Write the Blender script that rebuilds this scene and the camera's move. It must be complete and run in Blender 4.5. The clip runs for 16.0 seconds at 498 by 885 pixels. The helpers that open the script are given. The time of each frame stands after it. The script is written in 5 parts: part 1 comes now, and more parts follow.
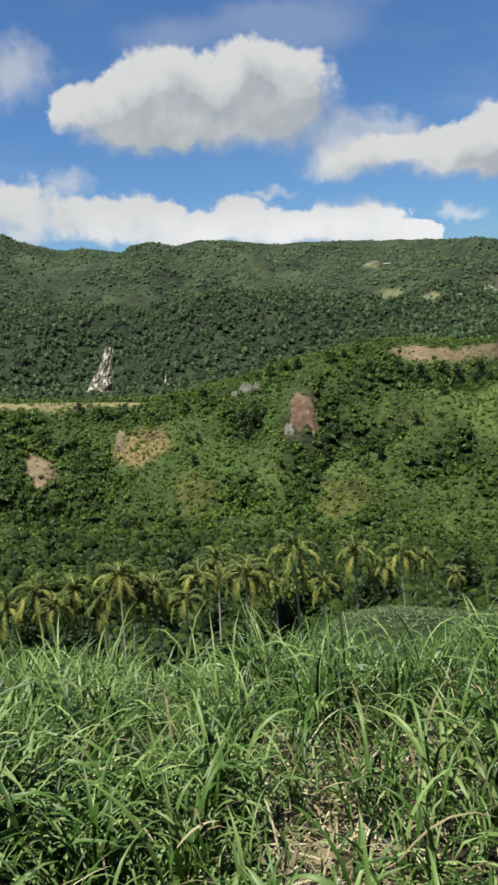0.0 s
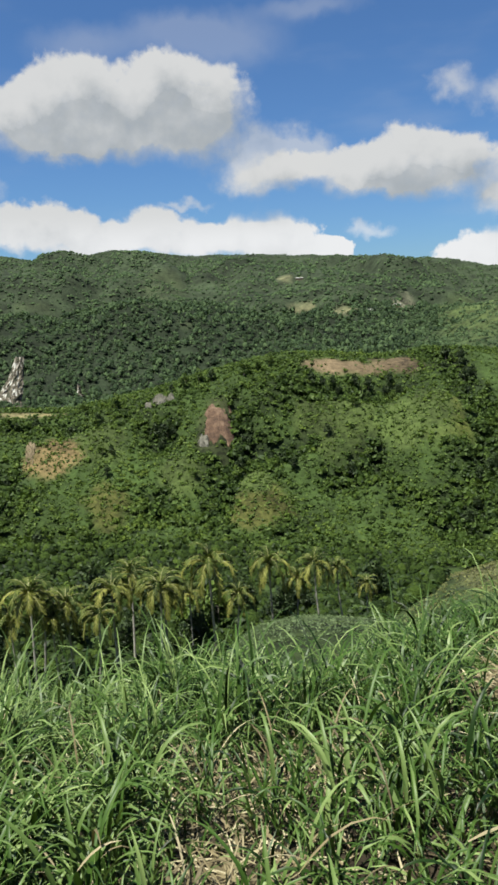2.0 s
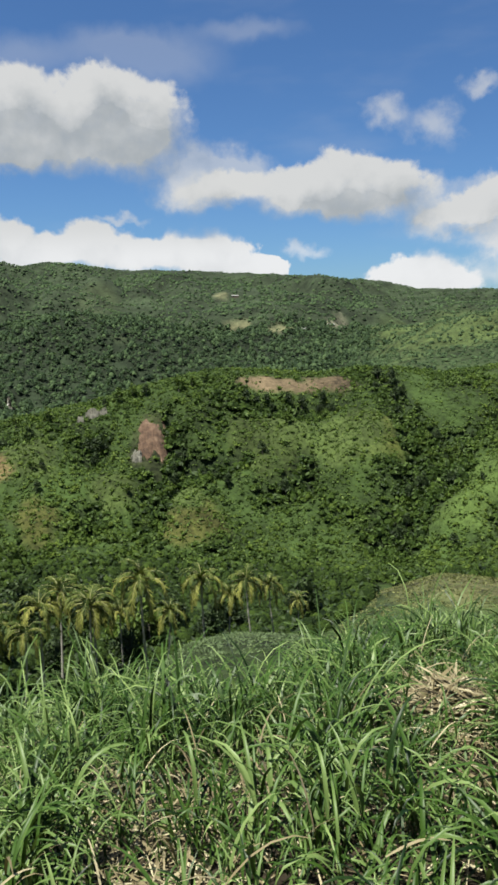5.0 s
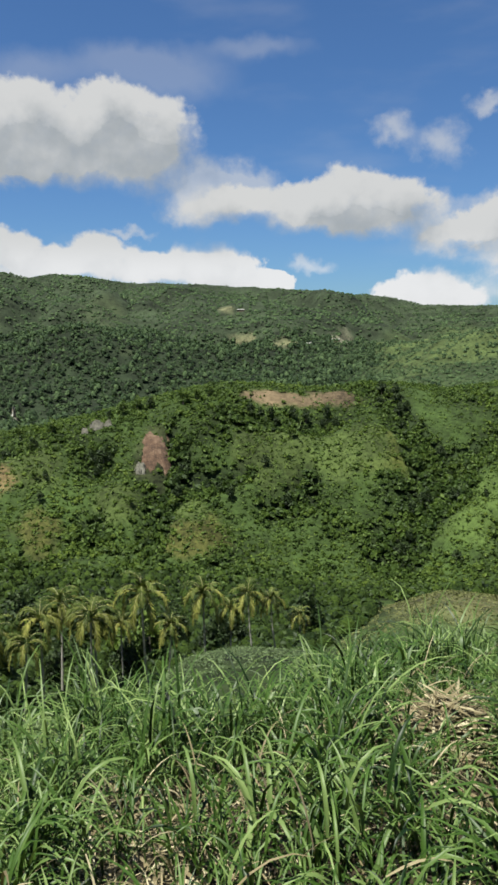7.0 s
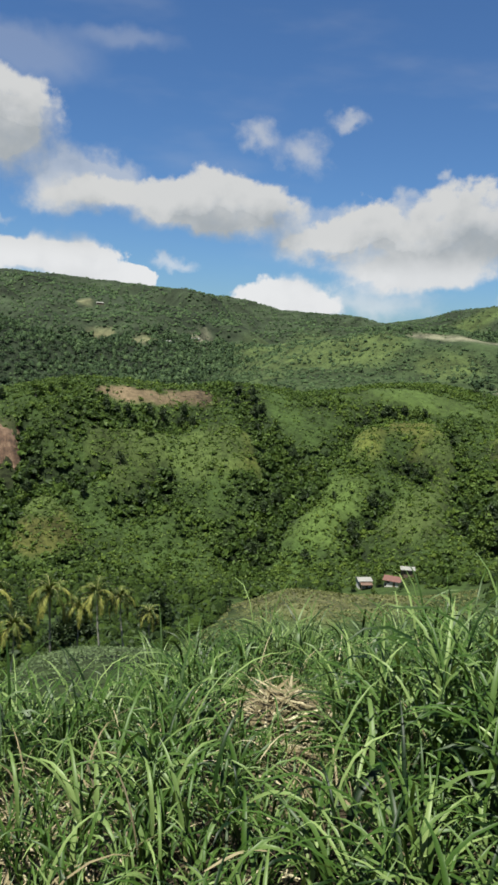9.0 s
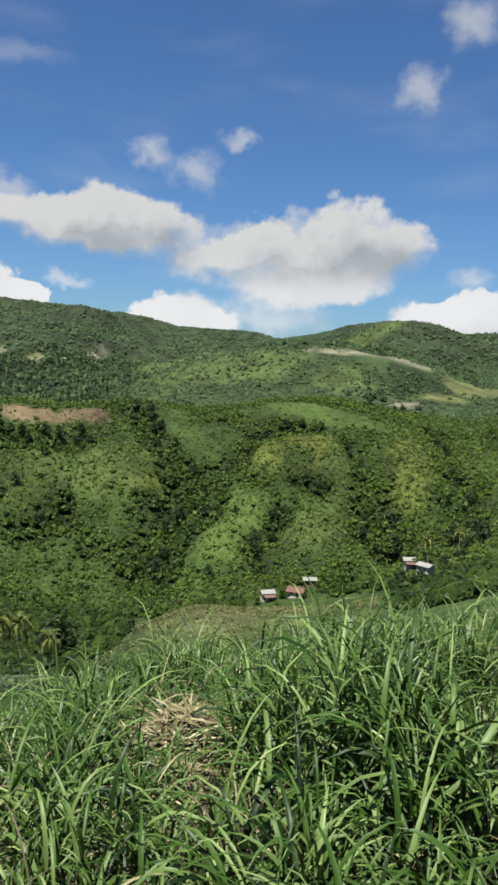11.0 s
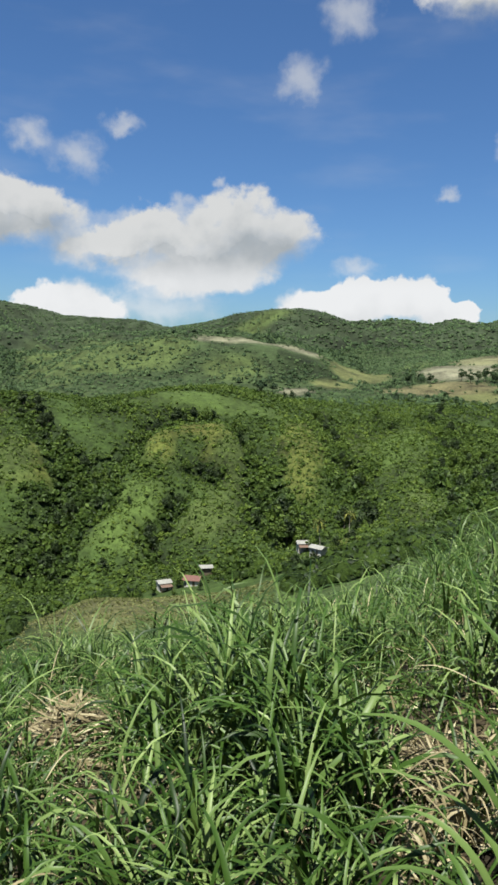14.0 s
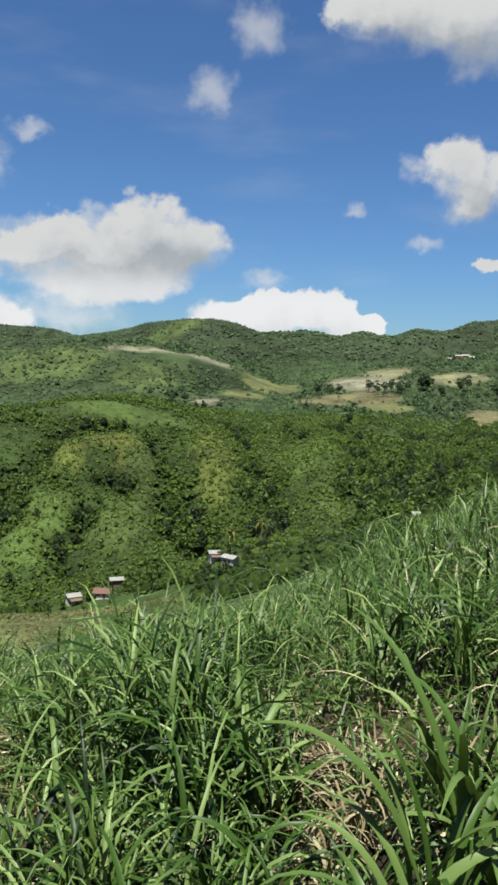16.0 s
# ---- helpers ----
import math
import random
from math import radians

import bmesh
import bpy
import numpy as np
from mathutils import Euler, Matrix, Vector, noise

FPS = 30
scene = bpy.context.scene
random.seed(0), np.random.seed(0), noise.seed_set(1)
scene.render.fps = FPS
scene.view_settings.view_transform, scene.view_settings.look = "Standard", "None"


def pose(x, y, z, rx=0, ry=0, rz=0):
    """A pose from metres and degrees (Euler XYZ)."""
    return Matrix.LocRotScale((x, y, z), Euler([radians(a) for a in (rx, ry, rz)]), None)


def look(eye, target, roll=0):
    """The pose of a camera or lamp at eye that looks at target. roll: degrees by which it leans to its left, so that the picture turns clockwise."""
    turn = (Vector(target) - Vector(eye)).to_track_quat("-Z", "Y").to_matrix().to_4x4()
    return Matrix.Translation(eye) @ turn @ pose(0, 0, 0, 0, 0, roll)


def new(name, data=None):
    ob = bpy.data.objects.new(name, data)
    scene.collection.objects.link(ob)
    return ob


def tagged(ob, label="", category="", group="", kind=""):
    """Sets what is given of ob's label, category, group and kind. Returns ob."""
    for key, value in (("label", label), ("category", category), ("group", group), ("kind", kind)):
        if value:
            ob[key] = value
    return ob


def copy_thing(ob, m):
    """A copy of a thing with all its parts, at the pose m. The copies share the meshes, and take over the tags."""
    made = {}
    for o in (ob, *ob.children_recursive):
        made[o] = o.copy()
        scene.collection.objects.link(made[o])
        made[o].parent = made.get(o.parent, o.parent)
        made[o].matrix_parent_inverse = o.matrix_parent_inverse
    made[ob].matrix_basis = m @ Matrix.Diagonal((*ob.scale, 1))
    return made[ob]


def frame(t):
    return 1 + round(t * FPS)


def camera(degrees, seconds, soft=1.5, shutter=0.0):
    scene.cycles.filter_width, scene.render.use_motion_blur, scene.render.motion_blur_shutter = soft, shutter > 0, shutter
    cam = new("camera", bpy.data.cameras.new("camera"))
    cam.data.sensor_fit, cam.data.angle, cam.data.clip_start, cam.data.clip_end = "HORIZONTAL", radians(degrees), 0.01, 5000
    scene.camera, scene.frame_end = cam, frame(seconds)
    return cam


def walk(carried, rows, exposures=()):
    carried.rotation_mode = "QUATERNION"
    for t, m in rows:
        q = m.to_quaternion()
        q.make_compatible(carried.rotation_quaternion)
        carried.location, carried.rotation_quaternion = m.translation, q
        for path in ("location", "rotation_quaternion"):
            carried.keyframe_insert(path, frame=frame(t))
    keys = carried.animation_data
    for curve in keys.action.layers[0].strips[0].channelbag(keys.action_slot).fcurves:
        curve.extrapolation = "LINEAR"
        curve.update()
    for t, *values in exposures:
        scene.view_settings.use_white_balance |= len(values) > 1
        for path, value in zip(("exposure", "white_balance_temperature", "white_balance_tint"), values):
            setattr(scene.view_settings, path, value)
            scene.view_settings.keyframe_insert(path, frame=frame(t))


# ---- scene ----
import functools
import itertools

cam = camera(36.11, 16.0, soft=2.85)
EYE = 1.6          # the eye over the ground at the viewer's feet
ARM = 0.4          # the camera is held this far before the body that turns
# seconds, bearing (clockwise from +y), tilt and lean in degrees
TURN = (
    (0.0, 0.0, -10.36, -3.88), (0.5, 1.39, -10.34, -3.6), (1.0, 3.48, -10.17, -3.35),
    (1.5, 5.13, -10.15, -3.04), (2.0, 6.53, -9.87, -2.83), (2.5, 7.58, -9.64, -2.63),
    (3.0, 8.17, -9.55, -2.49), (3.5, 8.67, -9.48, -2.38), (4.0, 9.37, -9.43, -2.13),
    (4.5, 11.14, -9.05, -1.59), (6.8, 11.99, -8.49, -1.05), (7.0, 11.32, -7.79, -0.59),
    (7.5, 12.68, -7.21, 1.4), (8.0, 16.2, -7.37, 2.44), (8.5, 19.73, -7.58, 2.69),
    (9.0, 22.17, -7.69, 2.89), (11.3, 30.55, -6.17, 2.03), (11.5, 31.17, -6.33, 1.95),
    (12.0, 32.72, -6.42, 1.58), (12.5, 34.29, -6.53, 1.47), (13.0, 35.49, -6.71, 1.5),
    (13.5, 36.57, -6.81, 1.5), (14.0, 37.75, -6.8, 1.51), (14.5, 38.97, -6.7, 1.66),
    (15.0, 40.76, -6.4, 2.05), (15.5, 42.73, -6.06, 2.11), (16.0, 44.37, -5.86, 2.02),
)


def held(bearing, tilt, lean):
    a = radians(bearing)
    eye = Vector((ARM * math.sin(a) - 0.15, ARM * math.cos(a) - ARM, EYE))
    way = Vector((math.sin(a) * math.cos(radians(tilt)), math.cos(a) * math.cos(radians(tilt)), math.sin(radians(tilt))))
    return look(eye, eye + way, lean)


walk(cam, [(t, held(a, p, r)) for t, a, p, r in TURN],
     exposures=((0.0, 1.39), (4.5, 1.38), (8.5, 1.31), (11.5, 1.38), (13.0, 1.41), (16.0, 1.37)))

# ---- the lie of the land: bearing and distance from the viewer, the angle to the eye gives the height ----
def lattice(ix, iy, seed):
    h = (ix * 374761393 + iy * 668265263 + seed * 1442695041) & 0x7FFFFFFF
    h = ((h ^ (h >> 13)) * 1274126177) & 0x7FFFFFFF
    return ((h ^ (h >> 16)) & 0xFFFF) / 65535.0


def value_noise(x, y, seed=0):
    ix, iy = np.floor(x).astype(np.int64), np.floor(y).astype(np.int64)
    u, v = x - ix, y - iy
    u, v = u * u * u * (u * (u * 6 - 15) + 10), v * v * v * (v * (v * 6 - 15) + 10)
    a, b = lattice(ix, iy, seed), lattice(ix + 1, iy, seed)
    c, d = lattice(ix, iy + 1, seed), lattice(ix + 1, iy + 1, seed)
    return (a + (b - a) * u) * (1 - v) + (c + (d - c) * u) * v


def fbm(x, y, octaves=4, seed=0):
    x, y = np.asarray(x, float), np.asarray(y, float)
    total, amp, norm = np.zeros(np.broadcast(x, y).shape), 1.0, 0.0
    for k in range(octaves):
        total += amp * (value_noise(x * 2 ** k + 17.3 * k, y * 2 ** k - 9.1 * k, seed + k) - 0.5)
        norm += amp
        amp *= 0.5
    return total / norm * 2


def bell(v, centre, half):
    return np.exp(-((v - centre) / half) ** 2)


def step(a, b, v):
    s = np.clip((v - a) / (b - a), 0, 1)
    return s * s * (3 - 2 * s)


# each line of the land: its distance, and the angle under which the eye sees it, by bearing
BROW = ((-180, 13), (-140, 6), (-100, -8), (-60, -20), (-20, -23.8), (0, -25.2), (10, -24.1), (18, -21.6), (26, -20.0), (36, -18.2), (46, -16.6),
        (55, -13.6), (63, -9.8), (80, -2), (110, 6), (180, 13))
SLOPE = ((-180, 10), (-120, -4), (-60, -20), (-20, -27), (2, -26.5), (6, -23.6), (10, -23.0), (16, -23.2), (20, -24.5), (26, -24), (40, -22), (52, -18.5), (63, -13), (80, -4), (120, 7), (180, 10))
VALLEY = ((-180, 9), (-120, -5), (-60, -20), (-20, -25), (0, -25.5), (10, -24.2), (16, -23), (21, -20.3), (26, -18.6), (31, -18.6), (36, -18.3), (42, -17.2), (52, -14),
          (63, -9.6), (80, -3), (120, 6), (180, 9))
FOOT = ((-180, 7), (-100, -6), (-50, -13), (-20, -15.2), (0, -17), (10, -18), (22, -18.6), (27, -18.2), (31, -17.6), (35, -17.0), (42, -15.3), (48, -13.8), (57, -11.1), (70, -7),
        (110, 2), (180, 7))
CREST_R = ((-180, 420), (-40, 320), (-18, 300), (5, 310), (20, 330), (34, 350), (46, 390), (62, 430), (180, 420))
CREST = ((-180, 6), (-90, -3), (-18, -5.9), (-7, -6.9), (-4.5, -6.5), (-0.6, -5.7), (3.7, -4.5), (7, -3.7), (9.6, -3.3), (13, -3.5), (17, -3.9), (20, -3.5), (23, -3.5), (25.5, -4.1), (28, -3.7), (30.5, -3.2),
         (33, -2.9), (36, -2.8), (38.5, -3.2), (42, -3.9), (47, -4.3), (52.6, -4.1), (62, -4.5), (80, -1), (180, 6))
DIP = ((-180, 5), (-90, -4), (-18, -8), (10, -7.5), (19, -6), (24, -4.6), (34, -3.6), (40, -3.4), (46, -3.2), (54, -2.8), (62, -2.6), (90, 0), (180, 5))
MID = ((-180, 4), (-90, -3), (-20, -6), (-10, -6.3), (0, -5.6), (10, -4.6), (18, -3.2), (22, -1.8), (25.5, -0.4), (28.4, 0.4), (32, 0.95), (35, 1.0), (37, 1.0), (38.7, 0.8), (40.7, 0.5), (43, -0.05), (45, -1.0), (47, -1.4), (50, -0.8),
       (55, -0.2), (62, 0.3), (90, 1), (180, 4))
BENCH = ((-180, 3), (-90, 0), (-20, 0.2), (0, 0.1), (10, -0.3), (18, -0.5), (24, -1.1), (30, -0.9), (37, -0.6), (43, -0.1), (50, 0.3), (62, 0.9), (90, 1), (180, 3))
RIDGE = ((-180, 4), (-60, 4), (-25, 5.6), (-16.5, 5.4), (-14.7, 5.0), (-12.8, 4.45), (-10.8, 4.5), (-8.5, 4.05), (-5.2, 4.1), (-2.7, 4.6), (0.5, 4.3), (2.6, 4.0), (8, 3.85),
         (14, 3.5), (17, 3.25), (18.9, 2.85), (19.9, 3.0), (22, 2.65), (24.1, 2.2), (28.3, 2.1), (30, 2.0), (31.7, 1.55), (34.3, 2.1), (36.5, 2.6))
RIDGE += ((39.4, 3.1), (41.5, 3.2), (43.2, 2.95), (44.9, 2.3), (48.2, 2.4), (50.7, 2.1), (52.4, 2.5), (54.8, 2.1), (56.4, 2.75), (58.4, 2.7), (60.3, 3.5), (64, 3.7), (80, 4), (180, 4))
RIDGE_R = ((-180, 1800), (0, 1900), (20, 1800), (31, 1700), (40, 1450), (50, 1600), (64, 1500), (180, 1800))


def along(table, az, soft=0.6):
    t = np.array(table, float)
    return np.mean([np.interp(az + d * soft, t[:, 0], t[:, 1]) for d in (-1, -0.33, 0.33, 1)], axis=0)


def lie(az, r):
    """Height of the smooth land at a bearing (degrees) and a distance (metres)."""
    az, r = np.broadcast_arrays(np.asarray(az, float), np.asarray(r, float))
    shape, az, r = az.shape, az.ravel(), r.ravel()
    tan = lambda t: np.tan(np.radians(along(t, az, 0.2 if t is RIDGE else 0.6)))
    one = np.ones_like(az)
    cr, rr = along(CREST_R, az), along(RIDGE_R, az)
    R = [0 * one, 3.2 * one, 6.5 * one, 14 * one, 60 * one, 125 * one, 215 * one, cr, cr + 140, 740 * one, 1080 * one, rr, rr + 500, 5200 * one]
    brow = EYE + 6.5 * tan(BROW) - 0.85
    Zs = [0 * one, 0.42 * brow, brow, EYE + 14 * np.tan(np.radians(along(BROW, az) - 6.5 + 4.2 * step(42, 57, az) + 4 * step(100, 140, np.abs(az - 20))))] + [EYE + a * tan(t) for a, t in zip(R[4:12], (SLOPE, VALLEY, FOOT, CREST, DIP, MID, BENCH, RIDGE))]
    Zs += [Zs[-1] - 120, -60 * one]
    R, Zs = np.array(R), np.array(Zs)
    h = np.diff(R, axis=0)
    s = np.diff(Zs, axis=0) / h
    m = np.zeros_like(R)
    up = s[:-1] * s[1:] > 0
    m[1:-1] = np.where(up, 2 * s[:-1] * s[1:] / np.where(up, s[:-1] + s[1:], 1), 0)
    m[0], m[-1] = s[0], s[-1]
    k = np.clip(np.sum(r[None] >= R, axis=0) - 1, 0, len(R) - 2)
    i = np.arange(len(r))
    u = np.clip((r - R[k, i]) / h[k, i], 0, 1)
    z = ((2 * u ** 3 - 3 * u ** 2 + 1) * Zs[k, i] + (u ** 3 - 2 * u ** 2 + u) * h[k, i] * m[k, i]
         + (-2 * u ** 3 + 3 * u ** 2) * Zs[k + 1, i] + (u ** 3 - u ** 2) * h[k, i] * m[k + 1, i])
    x, y = r * np.sin(np.radians(az)), r * np.cos(np.radians(az))
    # relief: furrows at the feet, spurs and gullies on the slopes
    z = z + 0.10 * fbm(x / 1.3, y / 1.3, 3, 3) * step(0.5, 3, r) * (1 - step(20, 60, r))
    z = z + 2.2 * fbm(x / 28, y / 28, 3, 5) * step(20, 80, r) * (1 - 0.7 * bell(r, cr, 35)) * (1 - 0.6 * bell(r, 130, 40))
    far = step(450, 700, r)
    z = z + far * (1 - 0.85 * step(40, 43, az) * (1 - step(66, 70, az)) * (1 - step(900, 1000, r))) * 26 * fbm(x / 170, y / 170, 4, 11) * (1 - 0.9 * bell(r, rr, 110)) * (1 - 0.6 * bell(r, 740, 60))
    gully = np.abs(fbm(x / 260 + 3, y / 420, 4, 21))
    z = z - 110 * (0.35 - np.minimum(gully, 0.35)) * step(1000, 1250, r) * (1 - step(rr - 160, rr - 20, r))
    return z.reshape(shape)


@functools.lru_cache(maxsize=None)
def sight(az, el):
    """The distance at which a look from the eye along a bearing, under an angle, meets the land across the valley."""
    r = np.geomspace(206, 1950, 1100)
    seen = np.maximum.accumulate(np.degrees(np.arctan((lie(np.full(r.shape, float(az)), r) - EYE) / r)))
    return float(r[min(np.searchsorted(seen, el), len(r) - 1)])


# wooded gullies across the valley: half width in metres, and their course by bearing and angle from the eye
GULLIES = (
    (9, ((20.7, -3.9), (22.4, -5.3), (24.2, -7.5), (25.6, -8.5), (26.4, -10.1), (25.6, -12.0), (23.4, -14.3), (22.5, -16.4))),
    (6, ((26.4, -10.1), (27.2, -8.4), (28.7, -7.2), (30.2, -6.0), (32.4, -4.8), (35.2, -4.8))),
    (5, ((34.0, -8.7), (35.4, -9.6))), (4.5, ((32.3, -11.2), (31.8, -12.8), (30.3, -14.1), (30.9, -15.4))),
    (4.5, ((36.6, -5.7), (38.1, -7.8), (38.9, -10.2), (39.0, -13.0))), (6.5, ((43.3, -4.7), (45.1, -8.1), (46.0, -10.8), (46.8, -12.4))),
    (9, ((51.4, -3.9), (52.8, -7.0), (53.9, -9.5))), (9, ((52.6, -6.2), (55.4, -7.7), (59.4, -7.0), (62.1, -5.6))), (8, ((53, -4.4), (57, -5), (62, -4.8))),
)
GULLIES += (
    (6, ((-0.2, -8.3), (-0.2, -9.3))), (6, ((-15.8, -8.4), (-11.6, -10.5), (-10.9, -11.8))), (4, ((-9.6, -7.5), (-4.6, -7.9))), (4.5, ((11.2, -6.2), (15.4, -6.9), (18.4, -5.9))),
    (5, ((10.6, -10.3), (6.8, -11.0), (5.0, -12.6), (3.6, -15.1))), (5, ((16.3, -10.5), (15.9, -11.7), (12.7, -12.7))), (5, ((-0.7, -13.5), (-0.8, -14.8))), (4, ((6.0, -6.7), (6.4, -9.6))),
    (5, ((25.0, -8.2), (23.8, -11.9), (23.0, -14.8), (21.7, -16.5))), (5, ((41.2, -11.8), (41.7, -13.9))), (7, ((-18, -13), (-12, -15.5), (-6, -16))),
)
# swelling banks between the gullies: bearing, angle from the eye, half extents in degrees, height in metres
SWELLS = (
    (27.5, -13.4, 3.4, 2.2, 5.0), (29.9, -11.0, 2.1, 1.4, 3.0), (34.8, -12.8, 2.7, 2.1, 4.0), (36.1, -7.8, 1.8, 2.2, 5.0), (20.8, -9.0, 2.4, 3.0, 4.5), (41.9, -8.5, 2.0, 3.2, 6.0), (50.0, -8.3, 2.0, 3.0, 5.0),
    (31.4, -7.4, 1.6, 1.8, 4.0), (-4.5, -14.5, 2.0, 1.8, 4.0), (7.4, -14.6, 2.6, 2.0, 4.5), (14.3, -9.0, 3.0, 2.2, 4.0), (1.5, -12.2, 1.8, 1.8, 3.0), (-4.7, -9.6, 2.0, 2.2, 4.0),
)


def courses():
    return [(w, [(r * math.sin(radians(a)), r * math.cos(radians(a))) for a, r in ((a, sight(a, e)) for a, e in line)]) for w, line in GULLIES]


def hollow(az, r):
    """1 in the bed of a gully, 0 away from it."""
    az, r = np.broadcast_arrays(np.asarray(az, float), np.asarray(r, float))
    out = np.zeros(az.shape)
    on = (r > 195) & (r < 470) & (az > -30) & (az < 75)
    x, y = r[on] * np.sin(np.radians(az[on])), r[on] * np.cos(np.radians(az[on]))
    x, y = x + 4 * fbm(x / 18, y / 18, 3, 9), y + 4 * fbm(x / 18 + 9, y / 18, 3, 10)
    best = np.zeros(x.shape)
    for w, line in COURSES:
        for (ax, ay), (bx, by) in zip(line, line[1:]):
            ux, uy = bx - ax, by - ay
            k = np.clip(((x - ax) * ux + (y - ay) * uy) / (ux * ux + uy * uy), 0, 1)
            best = np.maximum(best, np.exp(-((x - ax - k * ux) ** 2 + (y - ay - k * uy) ** 2) / w ** 2))
    out[on] = best
    return out


def swell(az, r):
    total = np.zeros(np.shape(az))
    for a0, r0, ha, hr, tall in BANKS:
        total = np.maximum(total, tall * np.exp(-((az - a0) / ha) ** 2 - ((r - r0) / hr) ** 2))
    return total


COURSES = courses()
BANKS = [(a, sight(a, e), ha, max(0.5 * (sight(a, e + he) - sight(a, e - he)), 5.0), tall) for a, e, ha, he, tall in SWELLS]


def land(az, r):
    """Height of the ground, with the gullies and banks of the slope across the valley."""
    az, r = np.broadcast_arrays(np.asarray(az, float), np.asarray(r, float))
    cr = along(CREST_R, az.ravel()).reshape(az.shape)
    w = step(198, 222, r) * (1 - step(cr - 30, cr + 5, r))
    return lie(az, r) + w * (swell(az, r) - 5.0 * hollow(az, r))


def place(az, r, dz=0.0):
    a = radians(az)
    return Vector((r * math.sin(a), r * math.cos(a), float(land(az, r)) + dz))

# ---- daylight ----
SUN_BEARING, SUN_HEIGHT = -125.0, 70.0
world = bpy.data.worlds.new("sky")
scene.world = world
world.use_nodes = True
W = world.node_tree
W.nodes.clear()


def wire(tree, kind, *inputs, **settings):
    """A node with its settings; inputs are sockets or values in order (None: left as it is)."""
    n = tree.nodes.new(kind)
    for key, value in settings.items():
        setattr(n, key, value)
    for i, v in enumerate(inputs):
        if v is None:
            continue
        if isinstance(v, bpy.types.NodeSocket):
            tree.links.new(v, n.inputs[i])
        else:
            n.inputs[i].default_value = v
    return n


def calc(tree, op, a, b=None, c=None):
    return wire(tree, "ShaderNodeMath", a, b, c, operation=op).outputs[0]


def vec(tree, op, a, b=None):
    n = wire(tree, "ShaderNodeVectorMath", a, b, operation=op)
    return n.outputs["Value"] if op == "LENGTH" else n.outputs[0]


def mixed(tree, f, a, b, blend="MIX"):
    n = wire(tree, "ShaderNodeMix", f, None, None, None, None, None, data_type="RGBA", blend_type=blend)
    for i, v in ((6, a), (7, b)):
        if isinstance(v, bpy.types.NodeSocket):
            tree.links.new(v, n.inputs[i])
        else:
            n.inputs[i].default_value = (*v, 1)
    return n.outputs[2]


# heaps of cumulus: bearing, height, half width, half height in degrees
BIG = ((-10.2, 13.5, 2.0, 1.7), (-7.0, 13.4, 3.6, 2.0), (-5.2, 15.2, 2.6, 2.2), (-3.6, 14.2, 4.0, 2.6), (1.6, 15.8, 2.2, 1.8), (1.6, 14.2, 4.0, 2.6), (5.4, 14.2, 2.8, 2.4), (-3.4, 12.6, 6.0, 2.0), (3.0, 12.4, 4.6, 2.4), (-5.2, 11.6, 3.6, 1.2), (7.7, 9.2, 3.0, 1.5), (10.4, 9.8, 2.2, 1.1))
MIDDLE = ((18.5, 10.0, 3.2, 2.1), (21.7, 9.1, 3.6, 2.0), (14.9, 9.2, 3.0, 1.5), (18.1, 8.6, 4.7, 1.6), (24.8, 7.0, 2.1, 1.6), (27.3, 7.4, 1.9, 1.2))
RIGHT = ((30.5, 8.6, 2.2, 1.7), (36.7, 9.8, 3.2, 2.1), (40.0, 8.4, 2.8, 1.9), (33.4, 7.5, 4.7, 2.1), (37.6, 7.0, 3.0, 1.7), (28.1, 7.3, 2.5, 1.4), (31.4, 5.2, 4.0, 1.5), (35.5, 5.6, 3.0, 1.4))
BANK = ((-15.6, 7.2, 3.6, 2.4), (-10.6, 6.5, 3.8, 1.5), (-6.8, 6.4, 3.2, 1.7), (-3.5, 5.4, 3.4, 1.4), (0.8, 5.8, 2.6, 1.8), (4.7, 5.0, 3.0, 1.3), (8.3, 5.2, 3.4, 1.7), (11.1, 4.3, 2.1, 1.1), (13.5, 3.9, 1.4, 0.8))
LOW = ((23.9, 2.9, 3.6, 1.8), (26.1, 2.4, 2.1, 1.2), (42.7, 3.3, 3.8, 1.2), (46.3, 3.9, 3.4, 1.6), (49.9, 4.0, 2.3, 1.8), (52.3, 2.8, 2.1, 1.0))
EDGE = ((58.5, 14.2, 2.5, 2.1), (59.8, 12.4, 1.9, 1.7), (59.5, 11.1, 2.0, 1.2), (51.3, 23.7, 3.0, 1.5), (54.8, 23.2, 4.2, 2.1), (59.4, 22.4, 3.8, 2.3), (61.4, 7.5, 1.4, 0.6), (63.0, 13.2, 2.6, 2.0))
HEAPS = (BIG, MIDDLE, RIGHT, BANK, LOW, EDGE)
